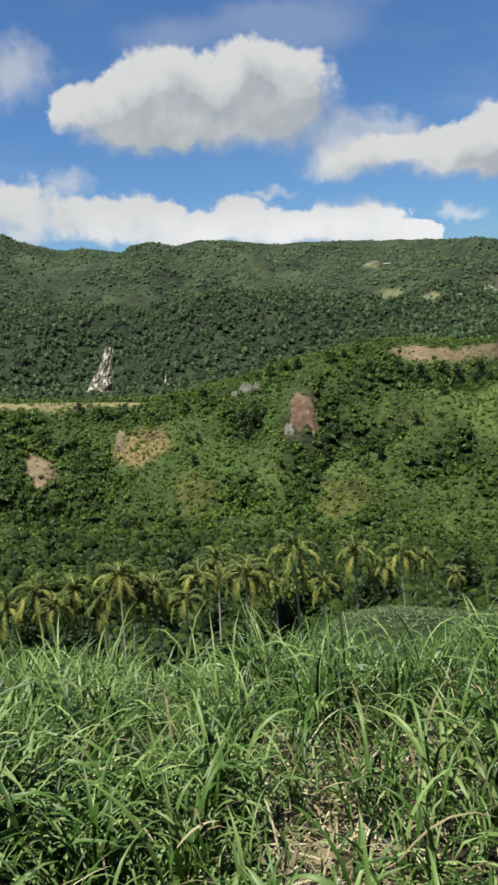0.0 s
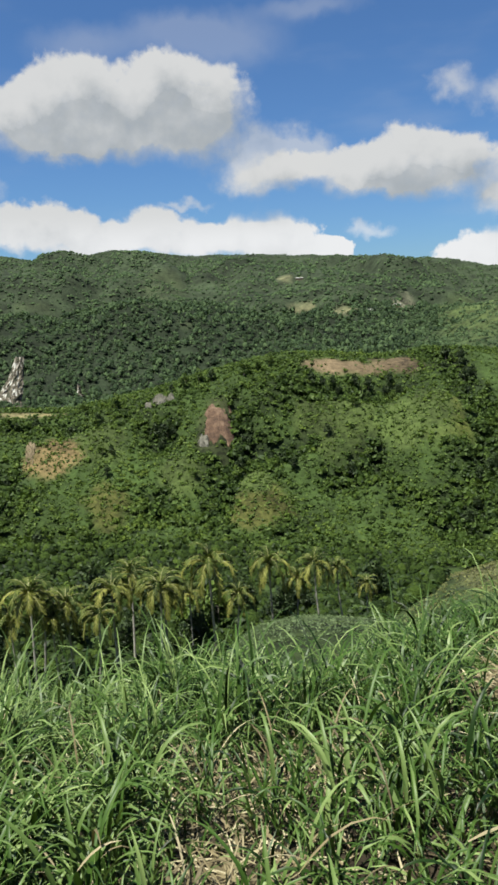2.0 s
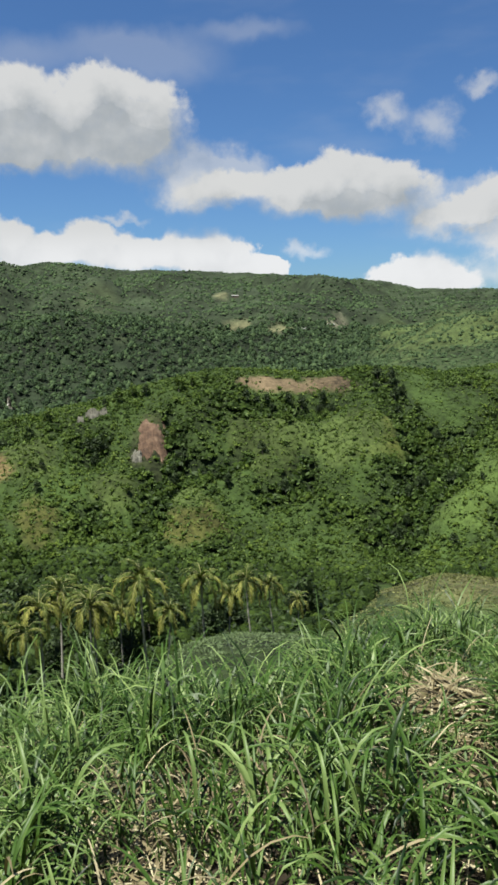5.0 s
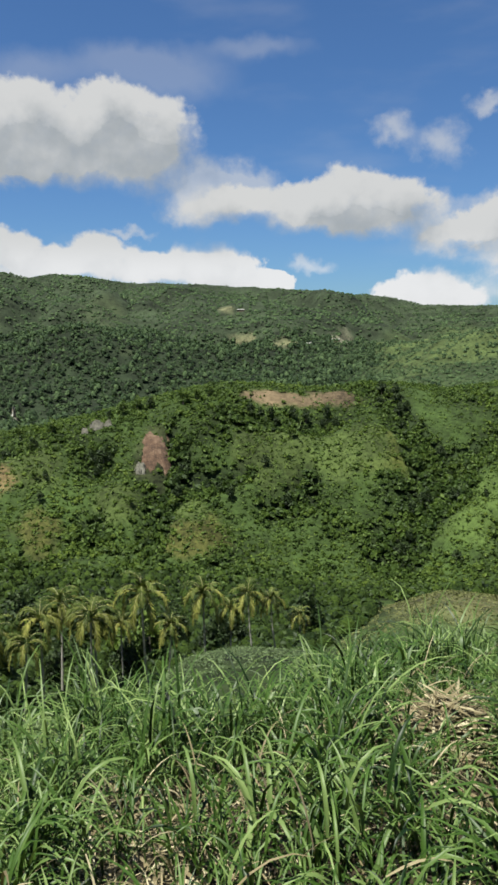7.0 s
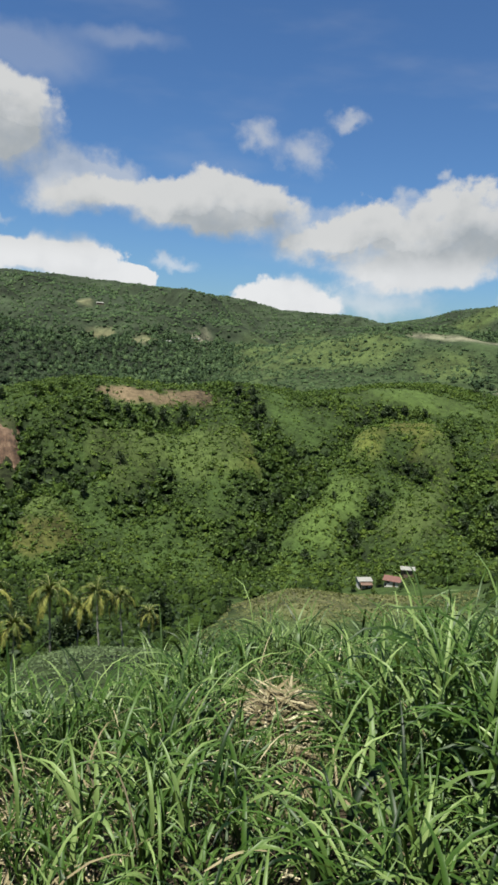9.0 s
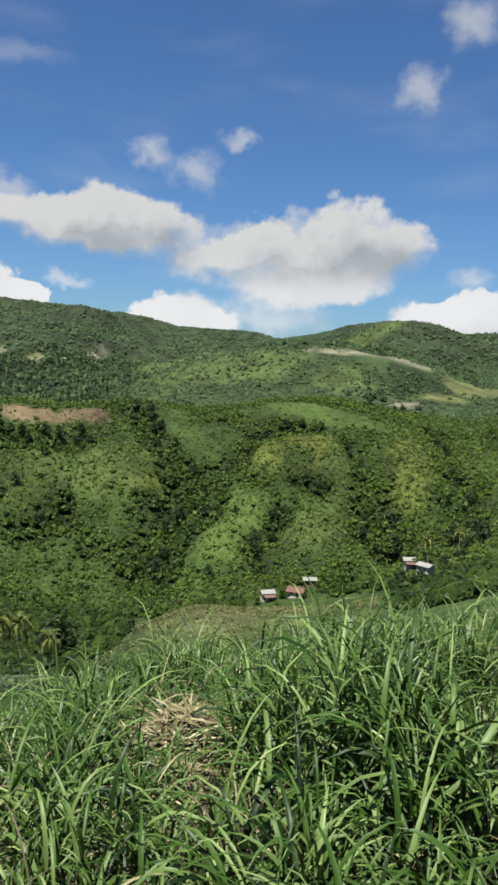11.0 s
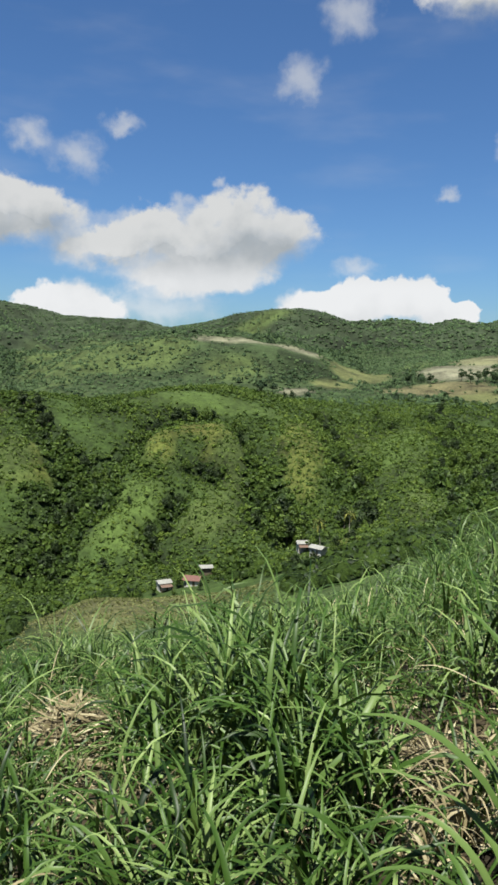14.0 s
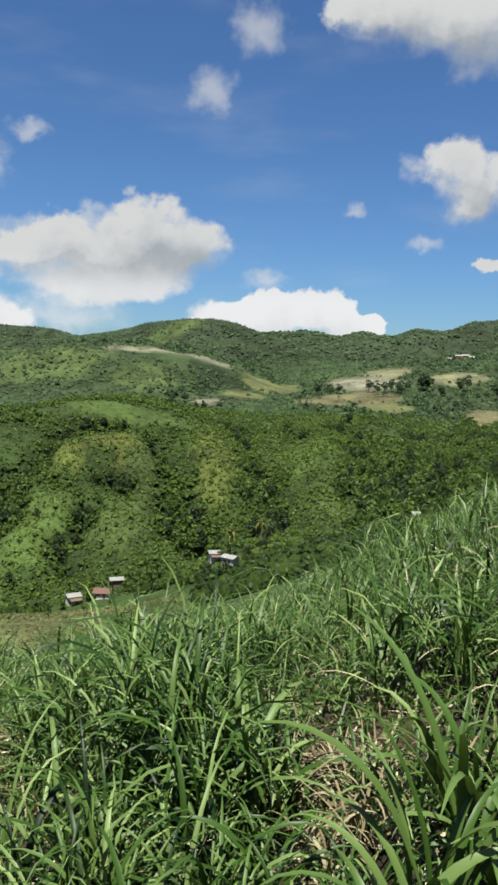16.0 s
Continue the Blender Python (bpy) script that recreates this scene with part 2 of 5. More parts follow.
# thin, torn cloud
TORN = ((-14.5, 15.9, 3.4, 2.4), (-11.6, 8.8, 2.0, 1.2), (8.6, 10.6, 3.4, 2.1), (9.2, 10.3, 3.8, 1.9), (21.7, 14.3, 1.8, 1.2), (25.2, 13.1, 2.0, 1.7), (28.1, 15.5, 1.6, 0.8), (11.7, 10.6, 2.5, 1.4), (15.6, 5.3, 1.9, 0.6), (2.6, 7.7, 2.2, 0.4))
SHREDS = ((40.9, 18.5, 2.0, 1.8), (44.2, 22.6, 2.2, 1.9), (25.2, 8.9, 1.9, 1.2), (30.6, 3.2, 5.5, 1.6), (45.2, 6.0, 1.9, 1.0), (32.3, 10.2, 1.3, 0.8), (35.0, 11.9, 0.9, 0.5), (51.5, 11.0, 1.0, 0.6), (56.7, 8.9, 1.6, 0.7), (55.6, 13.9, 1.5, 0.9), (59.7, 20.7, 2.5, 1.6), (28.5, 9.2, 2.0, 0.8))
# high, smooth streaks
STREAKS = ((-3.6, 17.7, 4.0, 1.3), (6.2, 17.6, 4.6, 1.7), (3.0, 18.6, 5.0, 1.2), (12.0, 19.6, 4.0, 0.8))


def cloud_field(name, groups, rough):
    """A node group: a direction (bearing, height in degrees) to the depth inside the clouds, 1 in the heart, 0 at the rim."""
    g = bpy.data.node_groups.new(name, "ShaderNodeTree")
    g.interface.new_socket("place", in_out="INPUT", socket_type="NodeSocketVector")
    g.interface.new_socket("depth", in_out="OUTPUT", socket_type="NodeSocketFloat")
    start, end = g.nodes.new("NodeGroupInput"), g.nodes.new("NodeGroupOutput")
    p = start.outputs[0]
    big = wire(g, "ShaderNodeTexNoise", p, noise_dimensions="3D")
    big.inputs["Scale"].default_value, big.inputs["Detail"].default_value, big.inputs["Roughness"].default_value = 0.55, 7, 0.54
    warp = vec(g, "SUBTRACT", big.outputs["Color"], (0.5, 0.5, 0.5))
    p2 = vec(g, "ADD", p, vec(g, "MULTIPLY", warp, (rough, rough * 0.8, 0)))
    total = None
    for a, e, ra, re in [b for group in groups for b in group]:
        d = vec(g, "LENGTH", vec(g, "MULTIPLY", vec(g, "SUBTRACT", p2, (a, e, 0)), (1 / ra, 1 / re, 0)))
        puff = calc(g, "EXPONENT", calc(g, "MULTIPLY", calc(g, "MULTIPLY", d, d), -1.6))
        total = puff if total is None else calc(g, "ADD", total, puff)
    d = calc(g, "MULTIPLY", calc(g, "LOGARITHM", calc(g, "ADD", total, 1e-6), math.e), -1 / 1.6)
    g.links.new(calc(g, "SUBTRACT", 1.0, calc(g, "SQRT", calc(g, "MAXIMUM", d, 0.0))), end.inputs[0])
    return g


heap_field = cloud_field("cumulus", HEAPS, 3.0)
wisp_field = cloud_field("torn_cloud", (TORN, SHREDS), 3.6)
streak_field = cloud_field("high_streaks", (STREAKS,), 2.0)


def field(group, place_socket):
    n = W.nodes.new("ShaderNodeGroup")
    n.node_tree = group
    W.links.new(place_socket, n.inputs[0])
    return n.outputs[0]


sky = wire(W, "ShaderNodeTexSky", sky_type="NISHITA", sun_disc=False, sun_elevation=radians(SUN_HEIGHT), sun_rotation=radians(SUN_BEARING % 360), altitude=400,
           air_density=1.0, dust_density=0.6, ozone_density=2.5)
coord = wire(W, "ShaderNodeTexCoord").outputs["Generated"]
axes = wire(W, "ShaderNodeSeparateXYZ", coord).outputs
bearing = calc(W, "MULTIPLY", calc(W, "ARCTAN2", axes[0], axes[1]), 180 / math.pi)
height = calc(W, "MULTIPLY", calc(W, "ARCSINE", axes[2]), 180 / math.pi)
spot = wire(W, "ShaderNodeCombineXYZ", bearing, height, 0.0).outputs[0]
depth = field(heap_field, spot)
above = field(heap_field, vec(W, "ADD", spot, (-0.7, 1.7, 0)))
wisp = field(wisp_field, spot)
streak = field(streak_field, spot)
# the same weather over the rest of the sky
rest = wire(W, "ShaderNodeTexNoise", coord, noise_dimensions="3D")
rest.inputs["Scale"].default_value, rest.inputs["Detail"].default_value = 3.0, 7
away = calc(W, "MULTIPLY", calc(W, "ABSOLUTE", calc(W, "SUBTRACT", bearing, 22.0)), 1.0)


def ease(tree, v, lo, hi, a=0.0, b=1.0):
    n = wire(tree, "ShaderNodeMapRange", v, lo, hi, a, b, interpolation_type="SMOOTHSTEP")
    return n.outputs[0]


round_about = calc(W, "MAXIMUM", ease(W, away, 46.0, 62.0), ease(W, height, 27.0, 38.0))
others = calc(W, "MULTIPLY", round_about, calc(W, "MULTIPLY", ease(W, rest.outputs[0], 0.52, 0.62), ease(W, height, 0.0, 4.0)))
lump = wire(W, "ShaderNodeTexNoise", spot, noise_dimensions="3D")
lump.inputs["Scale"].default_value, lump.inputs["Detail"].default_value, lump.inputs["Roughness"].default_value = 0.36, 5, 0.5
fray = wire(W, "ShaderNodeTexNoise", spot, noise_dimensions="3D")
fray.inputs["Scale"].default_value, fray.inputs["Detail"].default_value, fray.inputs["Roughness"].default_value = 0.9, 5, 0.6
veil = wire(W, "ShaderNodeTexNoise", vec(W, "MULTIPLY", spot, (0.05, 0.16, 0)), noise_dimensions="3D")
veil.inputs["Scale"].default_value, veil.inputs["Detail"].default_value = 1.6, 4
low_down = ease(W, height, 7.5, 4.5)
# crowns have firm edges; feet fray out into the blue
crisp = calc(W, "MULTIPLY", ease(W, above, -0.4, 0.5, 0.34, 1.15), ease(W, low_down, 0.0, 1.0, 1.0, 0.5))
rise_in = calc(W, "DIVIDE", calc(W, "ADD", calc(W, "ADD", depth, 0.06), calc(W, "MULTIPLY", calc(W, "SUBTRACT", fray.outputs[0], 0.5), 0.45)), crisp)
thick = calc(W, "MAXIMUM", calc(W, "MULTIPLY", ease(W, rise_in, 0.0, 1.0), 0.97), others)
torn = calc(W, "MULTIPLY", ease(W, calc(W, "ADD", wisp, calc(W, "MULTIPLY", calc(W, "SUBTRACT", fray.outputs[0], 0.5), 0.6)), -0.15, 0.95), 0.56)
thin = calc(W, "MAXIMUM", torn, calc(W, "MULTIPLY", ease(W, veil.outputs[0], 0.5, 0.8), 0.12))
thin = calc(W, "MAXIMUM", thin, calc(W, "MULTIPLY", ease(W, streak, -0.3, 0.9), 0.22))
cover = calc(W, "SUBTRACT", 1.0, calc(W, "MULTIPLY", calc(W, "SUBTRACT", 1.0, thick), calc(W, "SUBTRACT", 1.0, thin)))
# a cloud's foot lies in its own shade; the heaps by the horizon are in full sun
shade = calc(W, "MULTIPLY", ease(W, calc(W, "ADD", calc(W, "MULTIPLY", above, 1.0), calc(W, "MULTIPLY", calc(W, "SUBTRACT", lump.outputs[0], 0.5), 2.4)), -0.3, 1.5), ease(W, low_down, 0.0, 1.0, 1.0, 0.25))
lit = mixed(W, low_down, (0.51, 0.515, 0.51), (0.63, 0.635, 0.64))
tint = wire(W, "ShaderNodeMix", shade, data_type="RGBA")
W.links.new(lit, tint.inputs[6])
tint.inputs[7].default_value = (0.29, 0.315, 0.33, 1)
blue = vec(W, "MULTIPLY", sky.outputs[0], (0.0412, 0.0605, 0.0815))
both = wire(W, "ShaderNodeMix", cover, None, None, None, None, None, blue, tint.outputs[2], data_type="RGBA")
back = wire(W, "ShaderNodeBackground", both.outputs[2], 0.52)
W.links.new(back.outputs[0], wire(W, "ShaderNodeOutputWorld").inputs[0])

sun = new("sun", bpy.data.lights.new("sun", "SUN"))
sun.data.energy, sun.data.angle, sun.data.color = 5.0, radians(0.6), (0.975, 0.96, 0.86)
b, h = radians(SUN_BEARING), radians(SUN_HEIGHT)
sun.matrix_world = look((0, 0, 60), (-math.sin(b) * math.cos(h), -math.cos(b) * math.cos(h), 60 - math.sin(h)))

# ---- materials ----
def material(name):
    m = bpy.data.materials.new(name)
    m.use_nodes = True
    m.node_tree.nodes.clear()
    return m, m.node_tree


def finish(tree, shader):
    tree.links.new(shader, wire(tree, "ShaderNodeOutputMaterial").inputs[0])


def noise_at(tree, scale, detail=4.0, rough=0.55, place_socket=None):
    n = wire(tree, "ShaderNodeTexNoise", place_socket or wire(tree, "ShaderNodeTexCoord").outputs["Object"])
    n.inputs["Scale"].default_value, n.inputs["Detail"].default_value, n.inputs["Roughness"].default_value = scale, detail, rough
    return n.outputs[0]


def ramp(tree, v, *stops):
    n = wire(tree, "ShaderNodeValToRGB", v)
    el = n.color_ramp.elements
    while len(el) < len(stops):
        el.new(0.5)
    for e, (p, c) in zip(el, stops):
        e.position, e.color = p, (*c, 1)
    return n.outputs[0]


def principled(tree, colour, rough=0.6, metal=0.0, bump=None, strength=0.3, distance=0.02, spec=0.5):
    p = wire(tree, "ShaderNodeBsdfPrincipled")
    for key, v in (("Base Color", colour), ("Roughness", rough), ("Metallic", metal), ("Specular IOR Level", spec)):
        if isinstance(v, bpy.types.NodeSocket):
            tree.links.new(v, p.inputs[key])
        else:
            p.inputs[key].default_value = (*v, 1) if key == "Base Color" else v
    if bump is not None:
        bn = wire(tree, "ShaderNodeBump")
        bn.inputs["Strength"].default_value, bn.inputs["Distance"].default_value = strength, distance
        tree.links.new(bump, bn.inputs["Height"])
        tree.links.new(bn.outputs[0], p.inputs["Normal"])
    return p.outputs[0]


def leaf_material(name, dark, mid, light, rough=0.5, through_light=0.3, spec=0.3, patch=0.0):
    """Leaves: every leaf its own tone, every plant its own tone (attribute)."""
    m, t = material(name)
    isle = wire(t, "ShaderNodeNewGeometry").outputs["Random Per Island"]
    tone = wire(t, "ShaderNodeAttribute", attribute_name="tone").outputs["Fac"]
    v = calc(t, "ADD", calc(t, "MULTIPLY", isle, 0.5), calc(t, "MULTIPLY", tone, 0.5))
    if patch:
        v = calc(t, "ADD", v, calc(t, "MULTIPLY", calc(t, "SUBTRACT", noise_at(t, 1 / patch, 3), 0.5), 0.7))
    col = ramp(t, v, (0.1, dark), (0.5, mid), (0.95, light))
    p = principled(t, col, rough, spec=spec)
    tr = wire(t, "ShaderNodeBsdfTranslucent", mixed(t, 1.0, col, (1.25, 1.3, 0.7), "MULTIPLY"))
    finish(t, wire(t, "ShaderNodeMixShader", through_light, p, tr.outputs[0]).outputs[0])
    return m


def mass_material(name, dark, mid, light, scale, deep):
    """Crowns seen from afar: leaf clusters as colour and relief on the rounded crown."""
    m, t = material(name)
    isle = wire(t, "ShaderNodeNewGeometry").outputs["Random Per Island"]
    tone = wire(t, "ShaderNodeAttribute", attribute_name="tone").outputs["Fac"]
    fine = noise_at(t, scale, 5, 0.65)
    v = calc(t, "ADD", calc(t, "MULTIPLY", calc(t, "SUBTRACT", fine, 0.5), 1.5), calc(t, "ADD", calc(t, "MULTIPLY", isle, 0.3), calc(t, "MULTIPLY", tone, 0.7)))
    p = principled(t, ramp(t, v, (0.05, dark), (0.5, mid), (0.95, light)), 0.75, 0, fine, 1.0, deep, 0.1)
    finish(t, p)
    return m


def rough_material(name, stops, scale, fine, rough=0.9, strength=0.5, distance=0.05, metal=0.0):
    m, t = material(name)
    v = calc(t, "ADD", calc(t, "MULTIPLY", noise_at(t, scale), 0.6), calc(t, "MULTIPLY", noise_at(t, fine, 6, 0.7), 0.4))
    finish(t, principled(t, ramp(t, v, *stops), rough, metal, noise_at(t, fine, 6, 0.7), strength, distance, 0.3))
    return m


def ground_material():
    """Land cover from the attribute, broken up by soil and turf at three sizes."""
    m, t = material("ground")
    cov = wire(t, "ShaderNodeAttribute", attribute_name="cover").outputs["Color"]
    n1, n2, n3 = noise_at(t, 0.035, 9, 0.72), noise_at(t, 0.6, 5, 0.6), noise_at(t, 14, 4, 0.6)
    v = calc(t, "ADD", calc(t, "MULTIPLY", n1, 1.5), calc(t, "MULTIPLY", n2, 0.8))
    v = calc(t, "ADD", v, calc(t, "MULTIPLY", n3, 0.5))
    f = wire(t, "ShaderNodeMapRange", v, 1.1, 1.7, 0.1, 1.12).outputs[0]
    col = vec(t, "MULTIPLY", cov, wire(t, "ShaderNodeCombineXYZ", f, f, calc(t, "MULTIPLY", f, 0.97)).outputs[0])
    finish(t, principled(t, col, 0.95, 0, calc(t, "ADD", calc(t, "MULTIPLY", n3, 0.06), calc(t, "MULTIPLY", n2, 0.6)), 0.6, 1.0, 0.15))
    return m


GRASS = leaf_material("grass_blade", (0.0034, 0.0125, 0.0015), (0.0335, 0.0690, 0.0110), (0.150, 0.202, 0.070), 0.46, 0.15, 0.20)
DRY = leaf_material("dry_straw", (0.0396, 0.0311, 0.0156), (0.146, 0.12, 0.0641), (0.368, 0.329, 0.215), 0.65, 0.12, 0.2)
WEED = leaf_material("weed_leaf", (0.0269, 0.0538, 0.00831), (0.0658, 0.114, 0.0239), (0.125, 0.185, 0.0509), 0.5, 0.3)
SCRUB = leaf_material("scrub_leaf", (0.0111, 0.0243, 0.00357), (0.0374, 0.0658, 0.00924), (0.0841, 0.124, 0.0204), 0.6, 0.22, 0.2)
# distance haze is put into the far forest's greens: cool and greyed
HAZY_FOREST = leaf_material("hazy_forest_leaf", (0.0115, 0.0229, 0.0101), (0.0274, 0.0485, 0.0206), (0.0555, 0.0846, 0.0363), 0.7, 0.25, 0.15)
TREE = leaf_material("tree_leaf", (0.00449, 0.0094, 0.00304), (0.0159, 0.0292, 0.00791), (0.0406, 0.063, 0.018), 0.6, 0.18, 0.2)
# darker than SCRUB: the shade inside a bush is put into this colour
SCRUB_SHADE_CORE = mass_material("scrub_shade_core", (0.00527, 0.0124, 0.00153), (0.0251, 0.0442, 0.00605), (0.063, 0.0901, 0.0137), 2.6, 0.5)
# the same haze tint in the far crowns' colour
HAZY_FOREST_MASS = mass_material("hazy_forest_crown", (0.00684, 0.0142, 0.00627), (0.0238, 0.0424, 0.0173), (0.0541, 0.0832, 0.0341), 0.7, 1.4)
DRY_TURF = leaf_material("dry_turf", (0.0467, 0.0551, 0.0189), (0.101, 0.11, 0.0432), (0.166, 0.172, 0.0756), 0.8, 0.2, 0.1)
FROND = leaf_material("palm_leaf", (0.00996, 0.0184, 0.00383), (0.0374, 0.0551, 0.0114), (0.0959, 0.113, 0.0268), 0.6, 0.2, 0.1)
OLD_FROND = leaf_material("old_palm_leaf", (0.0339, 0.0401, 0.00669), (0.0987, 0.107, 0.0227), (0.235, 0.233, 0.0602), 0.6, 0.18, 0.1)
RIB = rough_material("palm_midrib", ((0.3, (0.123, 0.123, 0.0491)), (0.7, (0.212, 0.204, 0.09))), 2, 20, 0.5)
BARK = rough_material("bark", ((0.3, (0.0458, 0.0393, 0.0327)), (0.7, (0.111, 0.0978, 0.0818))), 1.2, 14)
PALM_BARK = rough_material("palm_bark", ((0.3, (0.133, 0.125, 0.11)), (0.7, (0.267, 0.252, 0.22))), 0.8, 12)
PALE_TURF = leaf_material("pale_turf", (0.0541, 0.0778, 0.0368), (0.0843, 0.119, 0.0562), (0.124, 0.162, 0.08), 0.8, 0.2, 0.1)
GROUND = ground_material()
RED_ROCK = rough_material("red_earth_face", ((0.36, (0.0195, 0.0118, 0.00764)), (0.5, (0.0661, 0.0389, 0.0236)), (0.64, (0.125, 0.0834, 0.0556))), 0.25, 1.6, 0.95, 0.9, 0.4)
PALE_ROCK = rough_material("limestone", ((0.25, (0.0417, 0.0397, 0.0312)), (0.5, (0.109, 0.104, 0.0831)), (0.75, (0.175, 0.167, 0.141))), 0.3, 2.0, 0.95, 0.8, 0.3)
TAN_EARTH = rough_material("tan_earth", ((0.25, (0.05, 0.0375, 0.0212)), (0.5, (0.0996, 0.0778, 0.0447)), (0.75, (0.146, 0.117, 0.0752))), 0.3, 2.0, 0.95, 0.6, 0.2)
m, t = material("cliff_limestone")
streak = vec(t, "MULTIPLY", wire(t, "ShaderNodeTexCoord").outputs["Object"], (0.30, 0.30, 0.035))
v = calc(t, "ADD", calc(t, "MULTIPLY", noise_at(t, 1.0, 5, 0.6, streak), 0.7), calc(t, "MULTIPLY", noise_at(t, 0.3, 5), 0.3))
finish(t, principled(t, ramp(t, v, (0.42, (0.030, 0.034, 0.022)), (0.52, (0.10, 0.085, 0.065)), (0.60, (0.32, 0.32, 0.29))), 0.95, 0, noise_at(t, 0.4, 6), 0.9, 1.5, 0.2))
CLIFF = m
PLASTER = rough_material("whitewash", ((0.3, (0.327, 0.318, 0.281)), (0.7, (0.431, 0.426, 0.395))), 0.8, 9, 0.85, 0.2, 0.01)
PALE_ROOF = rough_material("sheet_iron", ((0.3, (0.144, 0.141, 0.128)), (0.7, (0.243, 0.239, 0.219))), 0.7, 6, 0.55, 0.2, 0.01, 0.2)
RED_ROOF = rough_material("red_sheet_iron", ((0.3, (0.0736, 0.0343, 0.0278)), (0.7, (0.123, 0.0588, 0.0475))), 0.7, 6, 0.6, 0.2, 0.01)
RUST_ROOF = rough_material("rusted_sheet_iron", ((0.3, (0.0588, 0.036, 0.0261)), (0.7, (0.124, 0.0785, 0.0588))), 0.9, 7, 0.7, 0.2, 0.01)
WOOD = rough_material("weathered_wood", ((0.3, (0.0654, 0.0491, 0.0327)), (0.7, (0.144, 0.111, 0.0785))), 1.0, 12)
m, t = material("window_glass")
finish(t, principled(t, (0.02, 0.025, 0.03), 0.08))
GLASS = m

# ---- meshes from arrays ----
def sheet(name, verts, faces, mat, smooth=False, **attrs):
    """A mesh object from arrays; faces all with the same number of corners; attrs: a value per corner point."""
    verts, faces = np.asarray(verts, np.float32), np.asarray(faces, np.int32)
    me = bpy.data.meshes.new(name)
    me.vertices.add(len(verts))
    me.vertices.foreach_set("co", verts.ravel())
    k = faces.shape[1]
    me.loops.add(faces.size)
    me.loops.foreach_set("vertex_index", faces.ravel())
    me.polygons.add(len(faces))
    me.polygons.foreach_set("loop_start", np.arange(0, faces.size, k, dtype=np.int32))
    me.polygons.foreach_set("use_smooth", np.full(len(faces), smooth))
    me.update(calc_edges=True)
    for key, v in attrs.items():
        v = np.asarray(v, np.float32)
        if v.ndim == 1:
            me.attributes.new(key, "FLOAT", "POINT").data.foreach_set("value", v)
        else:
            me.attributes.new(key, "FLOAT_COLOR", "POINT").data.foreach_set("color", np.c_[v, np.ones(len(v))].astype(np.float32).ravel())
    me.materials.append(mat)
    return new(name, me)


def part(name, bm, mat, parent=None, label="", smooth=False):
    """Links a bmesh as one mesh object, under a thing or a part."""
    me = bpy.data.meshes.new(name)
    bm.to_mesh(me)
    bm.free()
    me.materials.append(mat)
    if smooth:
        me.polygons.foreach_set("use_smooth", [True] * len(me.polygons))
    ob = new(name, me)
    ob.parent = parent
    return tagged(ob, label)


def polar(az, r):
    a = np.radians(az)
    return np.stack([r * np.sin(a), r * np.cos(a), land(az, r)], -1)


def patch(az, r, az0, r0, half_az, half_r, seed=0):
    """1 inside an uneven oval of land, 0 outside."""
    x, y = r * np.sin(np.radians(az)), r * np.cos(np.radians(az))
    size = np.minimum(half_az * np.radians(1) * r0, half_r)
    edge = 0.34 * fbm(x / size, y / size, 3, 40 + seed) + 0.34 * fbm(x / 7, y / 7, 2, 80 + seed) * (r0 < 460)
    return 1 - step(0.7, 1.2, np.sqrt(((az - az0) / half_az) ** 2 + ((r - r0) / half_r) ** 2) + edge)


# land cover: bearing, distance, half extents in degrees and metres, kind
COVER = [(28.0, 135, 7.5, 34, "brown_grass"), (10.5, 66, 6.5, 14, "pale_turf"), (-10.6, 735, 1.5, 60, "rocky")]
# the same across the valley: bearing, angle from the eye, half extents in degrees, kind
# the field patches carry a cloud's shadow in their darker green
BANK_COVER = ((27.5, -13.4, 3.4, 1.9, "bright"), (29.9, -11.0, 2.1, 1.4, "bright"), (34.8, -12.8, 2.7, 2.1, "turf"), (36.1, -7.8, 1.6, 1.8, "gold"), (20.8, -8.8, 2.1, 1.6, "gold"), (26.4, -6.2, 2.5, 1.1, "field"),
    (34.1, -3.7, 6.4, 0.6, "meadow"), (31.2, -7.3, 1.6, 1.6, "gold"), (34.0, -5.9, 1.8, 0.9, "tan"), (41.9, -8.4, 1.9, 2.5, "gold"), (36.7, -9.0, 1.5, 2.2, "turf"), (46.1, -6.6, 1.5, 1.0, "turf"))
SLOPE_COVER = ((49.4, -7.8, 2.0, 2.6, "bright"), (51.1, -11.2, 1.7, 1.5, "turf"), (45.9, -13.8, 1.5, 0.3, "gold"), (-4.5, -14.3, 1.8, 1.5, "tan"), (7.4, -14.8, 2.4, 1.7, "tan"), (14.3, -9.0, 3.0, 2.1, "turf"), (6.7, -13.1, 1.7, 1.5, "turf"),
    (-7.9, -10.0, 2.3, 1.3, "orange"), (-15.8, -11.0, 1.1, 1.5, "scar"), (-4.7, -9.4, 1.7, 2.1, "turf"), (1.5, -12.4, 1.7, 1.7, "turf"), (18.8, -9.0, 2.6, 2.3, "turf"), (23.4, -5.0, 2.0, 1.3, "field"), (12.0, -8.9, 2.1, 2.0, "turf"))
